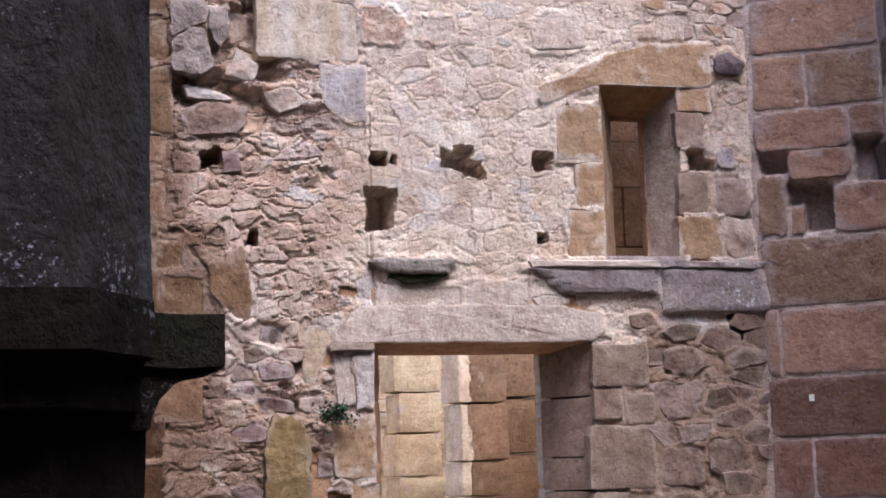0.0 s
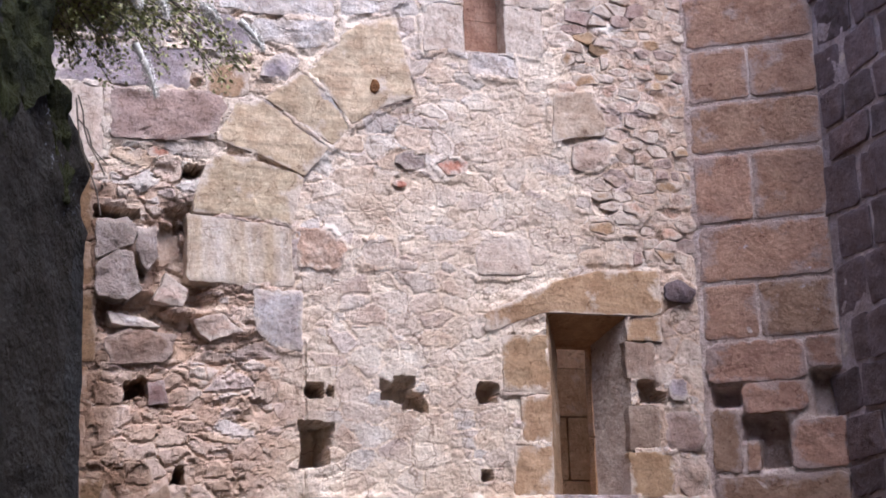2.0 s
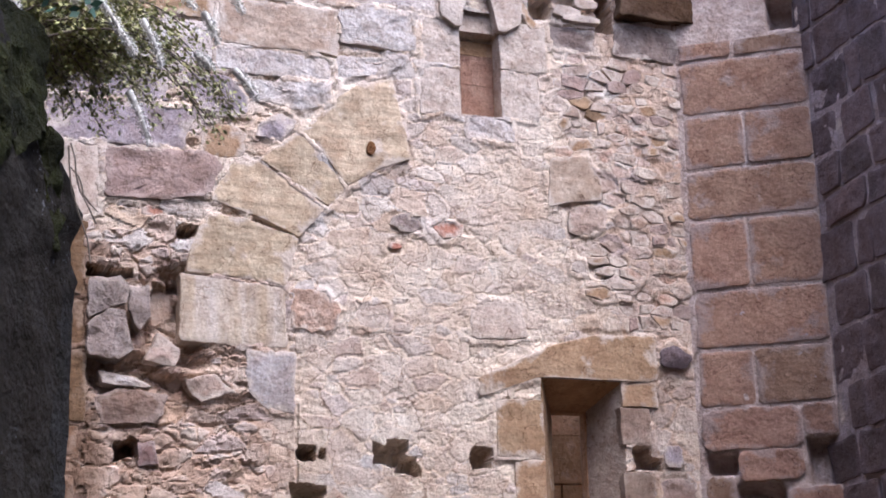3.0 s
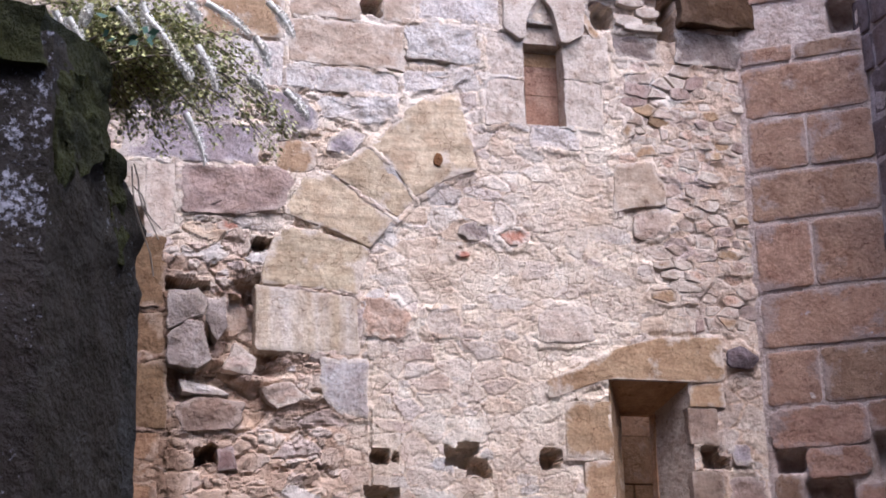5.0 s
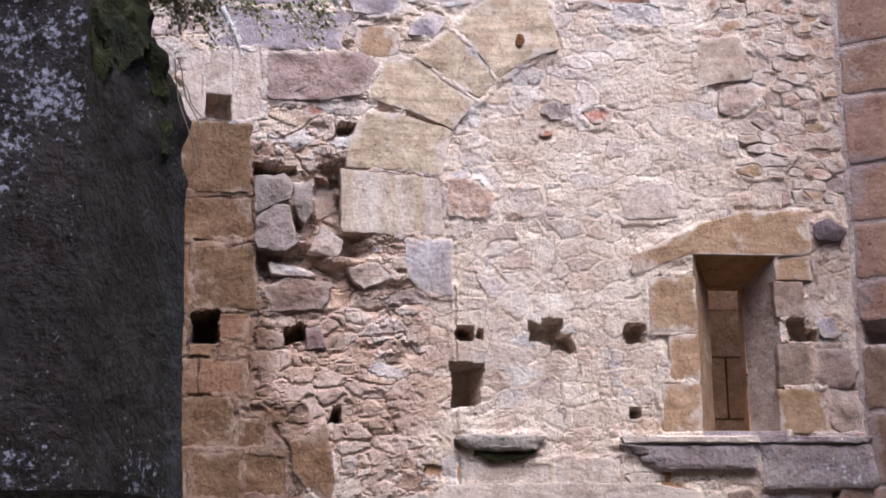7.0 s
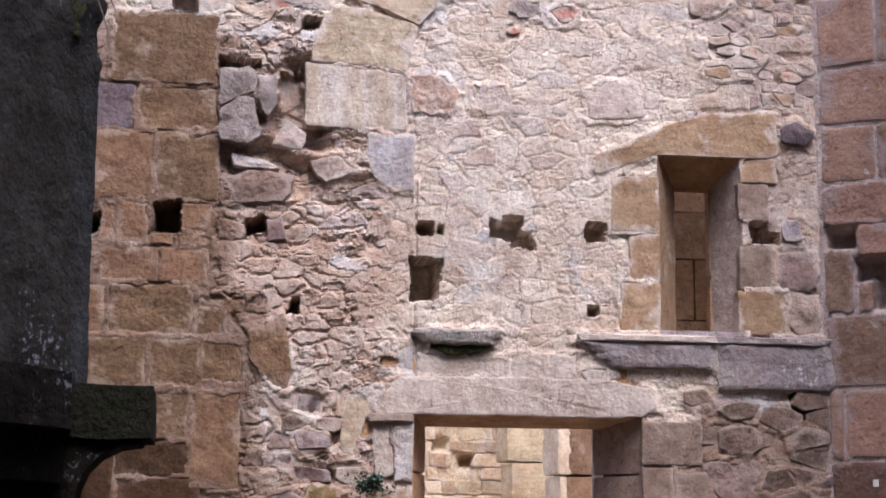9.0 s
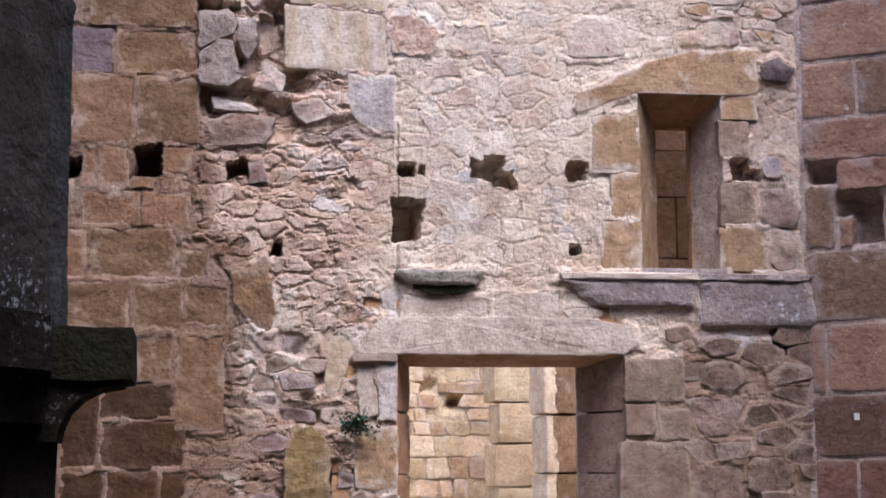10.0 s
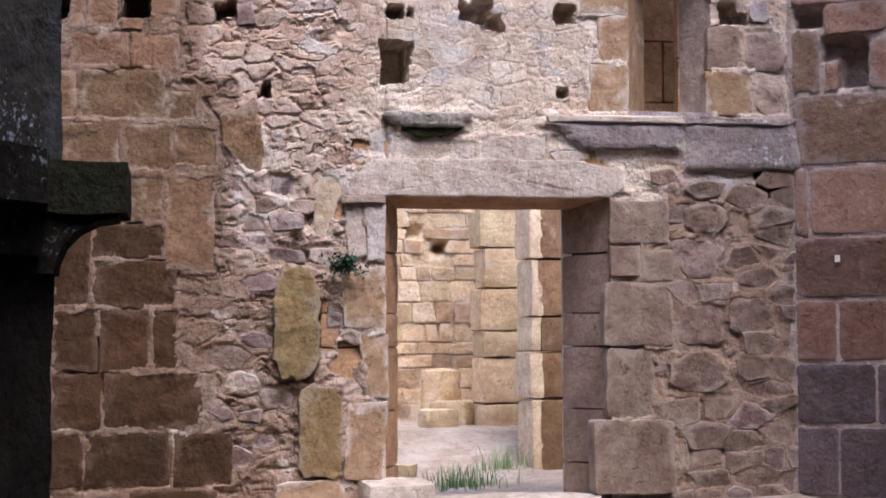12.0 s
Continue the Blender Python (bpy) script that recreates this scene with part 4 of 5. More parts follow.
block(wall, M_BROWN_DIM, 2.31, 3.18, 6.27, 6.80, 0.09, rough=0.012)
for x0, x1, z0, z1 in ((1.82, 2.02, 6.22, 6.30), (1.98, 2.15, 6.30, 6.37), (1.84, 2.04, 6.37, 6.44), (1.88, 2.16, 6.19, 6.24), (1.66, 1.90, 6.44, 6.60), (1.95, 2.2, 6.46, 6.6)):
    block(wall, M_PALE, x0, x1, z0, z1, 0.05, worn=0.25)
# ---- slit window: jambs, sill and the carved head
block(wall, M_PALE, 0.86, 1.13, 5.76, 6.10, 0.022, name="jamb_stone")
block(wall, M_PALE, 0.84, 1.13, 5.40, 5.75, 0.022, name="jamb_stone")
block(wall, M_PALE, 1.42, 1.76, 5.78, 6.14, 0.022, name="jamb_stone")
block(wall, M_PALE, 1.42, 1.70, 5.42, 5.77, 0.022, name="jamb_stone")
block(wall, M_WHITE, 1.15, 1.50, 5.25, 5.42, 0.022, name="sill_stone", rough=0.012)
poly_stone(wall, M_PALE, [(0.98, 6.12), (1.10, 6.04), (1.135, 6.05), (1.15, 6.18), (1.20, 6.30), (1.26, 6.38), (1.15, 6.42), (0.99, 6.42)], 0.05, "head_stone", "carved pale window head with a pointed cusp", seed=21, worn=0.1, step=0.04)
poly_stone(wall, M_PALE, [(1.57, 6.12), (1.45, 6.04), (1.395, 6.05), (1.375, 6.18), (1.34, 6.30), (1.27, 6.38), (1.40, 6.42), (1.60, 6.42)], 0.05, "head_stone", "carved pale window head with a pointed cusp", seed=22, worn=0.1, step=0.04)
block(wall, M_LINTEL, 1.60, 1.66, 6.10, 6.30, 0.022, tilt=30)

# ---- rubble pieces that stand out of the mortar
block(wall, M_RUBD, 1.84, 2.38, 0.60, 0.86, 0.03, worn=0.28, skew=(0.05, -0.06, -0.12, 0.08), rough=0.012, name="rubble_stone")
block(wall, M_RED, 1.94, 2.32, 1.36, 1.62, 0.025, worn=0.14, skew=(0.06, -0.1, 0, -0.04), rough=0.014, name="rubble_stone")
block(wall, M_RUBD, 2.30, 2.64, 0.98, 1.22, 0.025, worn=0.2, skew=(0.03, 0, -0.05, 0), rough=0.012, name="rubble_stone")
block(wall, M_RUBD, 2.02, 2.30, 1.66, 1.86, 0.022, worn=0.24, rough=0.012, name="rubble_stone")
block(wall, M_RUBD, 1.96, 2.28, 0.92, 1.18, 0.022, worn=0.14, rough=0.012, name="rubble_stone")
rubble(wall, [M_RUBD, M_RUBD, M_RUBD, M_DOORG, M_PINK], 1.60, 2.84, -0.15, 2.06, 0.22, 0.135, 31, (0.006, 0.026), 1.02, edge=lambda x, z: x > 1.5 + 0.36 * (z < 1.9), bulge=0.0, worn=0.08, skip=0.02)
rubble(wall, [M_RUB, M_RUB, M_RUB, M_LINTEL, M_ROSE, M_PALE, M_RED], 1.72, 2.76, 3.95, 5.95, 0.145, 0.088, 32, (-0.006, 0.014), 0.95, edge=lambda x, z: x > 2.18 - 0.32 * math.sin((z - 3.9) * 1.4) or (z > 5.2 and x > 1.85), bulge=0.0, worn=0.03, skip=0.12)
rubble(wall, [M_PINK, M_PINK, M_RUBD, M_RUB], -1.15, -0.27, 0.02, 1.98, 0.20, 0.12, 33, (-0.014, 0.016), 0.9, edge=lambda x, z: x > -1.32 + 0.30 * smooth(z, 0.3, 1.2) or x > -0.95, bulge=0.0, worn=0.03, skip=0.4)
for k, (mat, out, outline) in enumerate((
        (M_BOULDER, 0.045, [(-1.29, 4.11), (-1.11, 4.125), (-1.04, 4.07), (-1.06, 3.96), (-1.16, 3.92), (-1.29, 3.85)]),
        (M_BOULDER, 0.030, [(-1.045, 4.07), (-0.92, 4.08), (-0.91, 3.89), (-0.97, 3.79), (-1.04, 3.91)]),
        (M_BOULDER, 0.060, [(-1.28, 3.82), (-1.16, 3.93), (-1.06, 3.92), (-1.02, 3.67), (-1.10, 3.60), (-1.28, 3.63)]),
        (M_RUBD, 0.010, [(-1.22, 3.38), (-1.10, 3.45), (-0.80, 3.41), (-0.84, 3.24), (-1.18, 3.22)]),
        (M_WHITE, 0.004, [(-1.19, 3.55), (-1.00, 3.52), (-0.88, 3.46), (-1.05, 3.46), (-1.18, 3.47)]),
        (M_RUB, 0.004, [(-0.86, 3.80), (-0.70, 3.70), (-0.76, 3.60), (-0.93, 3.63)]),
        (M_RUB, 0.010, [(-0.72, 3.52), (-0.50, 3.56), (-0.38, 3.46), (-0.60, 3.38)]),
        (M_PINK, 0.010, [(-0.97, 3.14), (-0.86, 3.15), (-0.83, 3.00), (-0.95, 2.98)]))):
    poly_stone(wall, mat, outline, out, "rubble_stone", seed=41 + k, rough=0.016, bulge=0.004, step=0.045, rings=(0.75, 0.4), worn=0.06, sharp=14)

face = wall_face()
face.shade_flat()
face.materials.append(M_WALL)
wall.data = face

# ---- openings: splayed reveals, outer jambs and backs
tube = thing("door_reveal", 0.75, 0.0, 0.0, "splayed brown stone door reveal", "doorway")


def reveal(name, parent, mat, p, q, z0, z1, zz0, zz1, rough=0.006, cuts=14, seed=1):
    """A sloping face of an opening, from p (front) to q (back), in plan; its foot and head at both ends."""
    base = Vector(parent.matrix_basis.translation)
    verts, faces, nx = [], [], 8
    for i in range(nx + 1):
        k = i / nx
        for j in range(cuts + 1):
            zz = (z0 + (zz0 - z0) * k) * (1 - j / cuts) + (z1 + (zz1 - z1) * k) * j / cuts
            v = Vector((p[0] + (q[0] - p[0]) * k, p[1] + (q[1] - p[1]) * k, zz))
            nn = noise.noise(v * 6 + Vector((seed, 0, 0))) + 0.5 * noise.noise(v * 17)
            v.x += nn * rough
            verts.append(v - base)
    for i in range(nx):
        for j in range(cuts):
            a = i * (cuts + 1) + j
            faces.append((a, a + 1, a + cuts + 2, a + cuts + 1))
    return part(name, mesh_of(verts, faces), mat, parent)


# each jamb is a stack of dressed stones along the splay
for side, xa, xb in ((-1, 0.0, 0.145), (1, 1.5, 1.265)):
    z, k = -0.35, 0
    for h in (0.48, 0.36, 0.42, 0.22, 0.40, 0.50):
        b = chunk(0.42, 0.40, h - 0.004, 40 + k + side, 5, 0.05, 0.006)
        for v in b.verts:
            t = (v.co.y + 0.2) / 0.4
            edge = xa + (xb - xa) * min(max(t, 0), 1)
            v.co.x = v.co.x + (edge - side * -0.21 if side > 0 else edge - 0.21) - 0.75
            v.co.y += 0.222
        part("jamb_stone", b, M_DOORG if side > 0 else M_REVEAL, tube, "", pose(0, 0, z))
        z += h
        k += 1
    z = -0.5
    for h in (0.62, 0.44, 0.38, 0.46, 0.5):
        b = chunk(0.40, 0.34, h - 0.01, 60 + k, 4, 0.05, 0.008)
        part("outer_jamb_stone", b, M_YELLOW, tube, "", pose((-0.08 if side < 0 else 1.53) - 0.75, 0.545, z))
        z += h
        k += 1
soff = chunk(2.0, 0.36, 0.35, 71, 8, 0.04, 0.006)
for v in soff.verts:
    if v.co.z < 0.2:
        v.co.z -= 0.07 * (v.co.y + 0.18) / 0.36
part("inner_lintel", soff, M_REVEAL, tube, "brown stone soffit of the door lintel", pose(0.02, 0.19, 1.903))
part("outer_lintel", chunk(2.0, 0.34, 0.5, 72, 6, 0.04, 0.008), M_REVEAL, tube, "", pose(0.02, 0.55, 1.86))

nic = thing("niche_window", 1.92, 0.0, 2.44, "deep splayed stone window niche with a narrow slit", "window niche")
reveal("jamb_face", nic, M_LINTEL, (1.64, 0.0), (1.85, 0.36), 2.40, 3.66, 2.46, 3.52, 0.008)
# right face set paler: the light it catches is put into the colour
reveal("jamb_face", nic, M_PALE, (2.21, 0.0), (2.10, 0.36), 2.40, 3.66, 2.46, 3.52, 0.008)
nv = [(-0.30, 0.0, 1.21), (0.31, 0.0, 1.21), (0.19, 0.37, 1.07), (-0.08, 0.37, 1.07)]
bm = bmesh.new()
bm.faces.new([bm.verts.new(v) for v in nv])
bmesh.ops.subdivide_edges(bm, edges=bm.edges, cuts=5, use_grid_fill=True)
part("soffit", bm, M_REVEAL, nic)
nb = chunk(0.60, 0.42, 0.05, 75, 5, 0.03, 0.004)
part("sill", nb, M_LEDGE, nic, "", pose(0.0, 0.19, -0.02))
for x, w, z, h, y in ((-0.235, 0.33, 0.0, 0.30, 0.40), (-0.275, 0.33, 0.302, 0.32, 0.40), (-0.235, 0.33, 0.625, 0.60, 0.40), (0.335, 0.33, 0.0, 0.45, 0.40), (0.335, 0.33, 0.455, 0.77, 0.40), (0.05, 0.5, 1.06, 0.3, 0.40)):
    part("frame_stone", chunk(w, 0.09, h, int(z * 100 + w * 10), 4, 0.04, 0.006), M_REVEAL, nic, "", pose(x, y, z))
for x, w, z, h in ((0.40, 1.2, -0.05, 0.28), (0.09, 0.30, 0.235, 0.445), (0.62, 0.75, 0.235, 0.445), (0.40, 1.2, 0.685, 0.34), (0.40, 1.2, 1.03, 0.40), (0.45, 1.1, -0.36, 0.30)):
    part("back_stone", chunk(w, 0.2, h, int(x * 999 + z * 77), 4, 0.03, 0.008), M_REVEAL, nic, "", pose(x, 1.05, z))
# unseen fill behind the niche, added to stop light leaking in
for x, y, z, w, d, h in ((-0.34, 0.95, -0.3, 0.40, 0.66, 1.6), (1.25, 0.8, -0.3, 0.5, 0.9, 1.6), (0.4, 0.8, -0.32, 1.5, 0.7, 0.30), (0.3, 1.35, -0.3, 1.8, 0.4, 1.8)):
    part("passage_stone", chunk(w, d, h, int(y * 99), 4, 0.03, 0.01), M_REVEAL, nic, "", pose(x, y, z))

sl = thing("slit_window", 1.275, 0.0, 5.43, "narrow upper slit window with a carved head and brown back", "window")
reveal("jamb_face", sl, M_PALE, (1.13, -0.01), (1.15, 0.45), 5.40, 6.20, 5.40, 6.20, 0.004)
reveal("jamb_face", sl, M_PALE, (1.42, -0.01), (1.42, 0.45), 5.40, 6.20, 5.40, 6.20, 0.004)
part("sill", chunk(0.36, 0.5, 0.06, 81, 4, 0.03, 0.004), M_PALE, sl, "", pose(0.0, 0.262, -0.055))
for z, h, mat in ((-0.05, 0.32, M_SLITB), (0.27, 0.22, M_SLITB), (0.49, 0.10, M_REVEAL)):
    part("back_stone", chunk(0.9, 0.16, h, int(z * 100), 4, 0.04, 0.008), mat, sl, "", pose(0.1, 0.21, z))
# hidden stone behind the head, added against a light leak from above
part("cover_stone", chunk(0.6, 0.12, 0.5, 84, 4, 0.04, 0.01), M_REVEAL, sl, "", pose(0.0, 0.26, 0.64))
hd = chunk(0.5, 0.16, 0.5, 83, 5, 0.05, 0.01)
part("head_back", hd, M_PALE, sl, "", pose(0.0, 0.12, 0.62))

# ---------------------------------------------------------------- corner of large quoins, turned towards the court, and the dark wall beside it
QM = Matrix.Translation((2.77, 0.0, 0)) @ pose(0, 0, 0, 0, 0, -35.3)
us, vs = np.arange(-0.03, 1.02, 0.02), np.arange(-0.6, 7.3, 0.02)
X, Z = np.meshgrid(us, vs)
qd = -0.0105 + 0.008 * (fbm(X * 6, Z * 6, 4, 12) - 0.5)
qj = X + 0.04 * (fbm(X * 9, Z * 9, 3, 14) - 0.5), Z + 0.04 * (fbm(X * 9, Z * 9, 3, 15) - 0.5)
for x0, x1, z0, z1, d in ((0.05, 0.22, 3.05, 3.18, 0.16), (0.22, 0.50, 2.82, 2.98, 0.13), (0.34, 0.52, 2.63, 2.95, 0.20), (0.70, 0.90, 2.95, 3.25, 0.14), (0.66, 0.84, 6.15, 6.38, 0.2)):
    qd = qd + inside(*qj, x0, x1, z0, z1, 0.012) * (d - qd)
corner = tagged(part("wall_corner", sheet(us, vs, qd, frame_m=QM), M_QMORT), "corner pier of large purple-brown sandstone quoins", "wall", kind="structure")


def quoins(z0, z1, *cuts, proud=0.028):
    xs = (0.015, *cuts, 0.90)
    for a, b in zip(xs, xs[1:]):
        # lower courses: redder stone, with shade towards the foot put into the colour
        block(corner, M_DARKR if z1 < 0.85 else M_QUOIN_DIM if z1 < 1.7 else M_QUOIN, a + 0.009, b - 0.009, z0 + 0.010, z1 - 0.010, proud, name="quoin_stone", at=QM, keep=False, rough=0.006, worn=0.05, bev=0.005)


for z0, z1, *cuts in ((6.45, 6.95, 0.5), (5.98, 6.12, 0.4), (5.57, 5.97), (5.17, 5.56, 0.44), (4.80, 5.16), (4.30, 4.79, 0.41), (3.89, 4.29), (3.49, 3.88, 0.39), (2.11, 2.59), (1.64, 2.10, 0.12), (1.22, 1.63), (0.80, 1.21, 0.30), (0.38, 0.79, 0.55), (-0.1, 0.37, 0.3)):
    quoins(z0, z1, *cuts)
for x0, x1, z0, z1 in ((0.02, 0.66, 3.20, 3.47), (0.24, 0.66, 2.99, 3.19), (0.02, 0.21, 2.61, 3.03), (0.54, 0.90, 2.61, 2.93), (0.24, 0.33, 2.61, 2.80), (0.67, 0.90, 3.27, 3.47)):
    block(corner, M_QUOIN, x0, x1, z0, z1, 0.035, name="quoin_stone", at=QM, keep=False, rough=0.01, worn=0.1)
part("survey_mark", chunk(0.034, 0.008, 0.045, 3, 2, 0.03, 0.0), M_FLOWER, corner, "small white survey tag", QM @ pose(0.31, -0.043, 1.46))

TAKEN.clear()
EM = Matrix.Translation((3.50, -0.50, 0)) @ pose(0, 0, 0, 0, 0, -90)
us, vs = np.arange(-0.1, 3.0, 0.03), np.arange(-0.6, 7.3, 0.03)
X, Z = np.meshgrid(us, vs)
ed = -0.002 + 0.02 * (fbm(X * 4, Z * 4, 4, 33) - 0.5)
east = tagged(part("wall_east", sheet(us, vs, ed, frame_m=EM), M_DARKM), "dark lichened rubble side wall of the court", "wall", kind="structure")
courses(east, [M_DARKR], -0.02, 1.5, 1.0, 7.0, 0.33, 0.29, 35, 0.026, EM, "rubble_stone", 0.03, worn=0.06, joint=0.018)


def plain_wall(name, m, length, z0, z1, mat, label, amp=0.08, step=0.12, off=1):
    us, vs = np.arange(0, length, step), np.arange(z0, z1, step)
    X, Z = np.meshgrid(us, vs)
    b, t = cell(X, Z, 0.5, 0.3, off)
    d = amp * (fbm(X * 2, Z * 2, 4, off) - 0.5) - 0.04 * smooth(b, 0.05, 0.2)
    top = vs[-1] - 0.5 * fbm(X * 1.3, X * 0, 3, off)
    return tagged(part(name, sheet(us, vs, d, Z < top, frame_m=m), mat), label, "wall", kind="structure")


# walls out of view, added to close the court and hold back skylight
plain_wall("wall_east_far", Matrix.Translation((3.55, -3.4, 0)) @ pose(0, 0, 0, 0, 0, -90), 10.8, -0.6, 7.6, M_DARKW, "unseen dark side wall added along the court", off=2)
plain_wall("wall_south", Matrix.Translation((3.6, -14.0, 0)) @ pose(0, 0, 0, 0, 0, 180), 11.2, -0.6, 12.5, M_DARKW, "unseen wall added to shade the court", off=3)
plain_wall("wall_west", Matrix.Translation((-4.4, -14.0, 0)) @ pose(0, 0, 0, 0, 0, 90), 14.1, -0.6, 12.5, M_DARKW, "unseen wall added to shade the court", off=4)
plain_wall("wall_north_far", Matrix.Translation((-7.5, 0.05, 0)), 4.15, -0.6, 7.0, M_DARKW, "unseen wall added beside the ashlar courses", off=5)

# ---------------------------------------------------------------- ground, one sheet to the horizon
gx = np.concatenate([-np.geomspace(300, 9, 14), np.arange(-8.5, 6, 0.09), np.geomspace(6.2, 300, 14)])
gy = np.concatenate([-np.geomspace(300, 15, 12), np.arange(-14.5, 10, 0.09), np.geomspace(10.3, 300, 12)])
GX, GY = np.meshgrid(gx, gy)


def ground_z(x, y):
    z = -0.28 + 0.32 * smooth(y, 4.6, 6.6)
    z = z + 0.20 * smooth(-np.abs(y - 0.2), -0.8, -0.2)
    z = z - 0.15 * smooth(-y, 0.6, 3.0)
    return z + 0.05 * (fbm(x * 1.2 + 60, y * 1.2 + 60, 4, 3) - 0.5) + 0.025 * (fbm(x * 6 + 60, y * 6 + 60, 3, 4) - 0.5)


me = sheet(gx, gy, GX * 0)
co = np.stack([GX, GY, ground_z(GX, GY)], -1)
me.vertices.foreach_set("co", co.ravel())
me.update()
tagged(part("ground", me, M_GROUND), "pale sandy trodden ground", "ground", kind="structure")
# dark floor out of view, added to cut light bounced up the wall
EX, EY = np.meshgrid(np.arange(-4.6, 3.8, 0.12), np.arange(-14.2, -0.55, 0.12))
earth = sheet(EX[0], EY[:, 0], EX * 0)
earth.vertices.foreach_set("co", np.stack([EX, EY, ground_z(EX, EY) + 0.02 + 0.02 * (fbm(EX * 3 + 50, EY * 3 + 50, 3, 6) - 0.5)], -1).ravel())
earth.update()
tagged(part("floor", earth, M_DARKFLOOR), "unseen dark floor added to cut bounced light", "floor", kind="structure")

# ---------------------------------------------------------------- the court beyond the doorway
CM = Matrix.Translation((0.0, 8.4, 0))
us, vs = np.arange(-5.0, 6.2, 0.05), np.arange(-0.4, 4.6, 0.05)
X, Z = np.meshgrid(us, vs)
cd = -0.005 + 0.03 * (fbm(X * 4, Z * 4, 4, 17) - 0.5)
for x0, x1, z0, z1, d in ((1.61, 1.76, 1.96, 2.09, 0.25), (1.28, 1.48, 2.14, 2.28, 0.10)):
    cd = cd + inside(X, Z, x0, x1, z0, z1, 0.03) * (d - cd)
court = tagged(part("wall_court", sheet(us, vs, cd, frame_m=CM), M_INMORT), "sunlit golden sandstone wall of the inner court", "wall", kind="structure")
TAKEN.clear()
TAKEN.append((1.59, 1.78, 1.94, 2.10))
TAKEN.append((1.26, 1.50, 2.13, 2.30))
courses(court, [M_INNER, M_INNER, M_INNER, M_CREAM, M_GOLD], 0.2, 3.0, -0.1, 3.0, 0.30, 0.19, 36, 0.03, CM)
plain_wall("wall_court_east", Matrix.Translation((3.1, 8.5, 0)) @ pose(0, 0, 0, 0, 0, -90), 8.0, -0.5, 2.4, M_INNER, "brown side wall of the inner court", off=6)
plain_wall("wall_court_west", Matrix.Translation((-5.0, 0.3, 0)) @ pose(0, 0, 0, 0, 0, 90), 8.2, -0.5, 1.2, M_INNER, "low side wall of the inner court", off=7)


def stack(name, x, y, w, d, z0, heights, label, mats, turn=0.0, seed=0):
    t = thing(name, x, y, z0, label, "pier")
    z = 0.0
    for k, h in enumerate(heights):
        ww, dd = w * (1 + 0.05 * math.sin(k * 2.3 + seed)), d * (1 + 0.04 * math.cos(k * 1.7 + seed))
        part("drum_stone", chunk(ww, dd, h - 0.012, seed + k, 6, 0.07, 0.014), mats[k % len(mats)], t, "", pose(0.015 * math.sin(k * 3.1 + seed), 0, z, 0, 0, turn))
        z += h
    return t


stack("court_column", 2.17, 7.25, 0.52, 0.50, -0.02, (0.30, 0.50, 0.28, 0.46, 0.44, 0.42, 0.40, 0.5, 0.5), "weathered golden sandstone pier with large blocks", [M_INNER], 4, 90)
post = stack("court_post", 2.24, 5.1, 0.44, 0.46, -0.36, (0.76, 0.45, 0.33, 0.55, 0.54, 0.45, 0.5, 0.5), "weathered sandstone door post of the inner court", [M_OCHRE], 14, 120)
# cream left face on a brown post: the sunlight is painted in
z = 0.0
for k, h in enumerate((0.76, 0.45, 0.33, 0.55, 0.54, 0.45, 0.5)):
    part("facing_stone", chunk(0.12 * (1 + 0.2 * math.sin(k * 2.1)), 0.40, h - 0.01, 200 + k, 6, 0.08, 0.018), M_CREAM, post, "cream facing with sunlight put into its colour", pose(-0.215 + 0.01 * math.cos(k * 2), -0.08, z, 0, 0, 10))
    z += h
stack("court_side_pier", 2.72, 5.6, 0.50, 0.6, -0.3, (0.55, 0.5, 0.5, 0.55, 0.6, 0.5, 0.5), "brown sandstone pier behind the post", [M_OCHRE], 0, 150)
for x, y, w, d, h, s in ((1.42, 6.85, 0.36, 0.30, 0.22, 1), (1.62, 7.9, 0.34, 0.34, 0.62, 2), (1.75, 7.6, 0.5, 0.5, 0.3, 3), (0.75, 4.6, 0.16, 0.2, 0.14, 4), (0.62, 4.9, 0.2, 0.2, 0.18, 5)):
    o = part("fallen_block", chunk(w, d, h, s, 6, 0.12, 0.02), M_INNER, None, "", pose(x, y, float(ground_z(np.array([x]), np.array([y]))[0]) - 0.03, 0, 0, s * 17))
    tagged(o, "pale fallen sandstone block lying on the ground", "stone", "fallen blocks")
o = part("threshold_stone", chunk(0.44, 0.5, 0.36, 8, 7, 0.1, 0.02), M_PALE, None, "", pose(0.05, -0.12, -0.30, 0, 0, 3))
tagged(o, "pale worn threshold stone at the foot of the doorway", "stone")
o = part("threshold_stone", chunk(0.62, 0.6, 0.30, 9, 7, 0.12, 0.03), M_PALE, None, "", pose(1.10, -0.02, -0.36, 0, 0, -5))
tagged(o, "pale worn threshold stone at the foot of the doorway", "stone")


for k in range(16):
    r = random.Random(800 + k)
    x, y, s = r.uniform(0.95, 1.45), r.uniform(0.75, 2.2), r.uniform(0.05, 0.14)
    o = part("debris_stone", chunk(s * 1.4, s, s * 0.7, 800 + k, 4, 0.12, 0.012), M_PALE, None, "", pose(x, y, float(ground_z(np.array([x]), np.array([y]))[0]) - 0.015, 0, 0, k * 40))
    tagged(o, "small pale stone fallen beside the doorway", "stone", "debris stones")


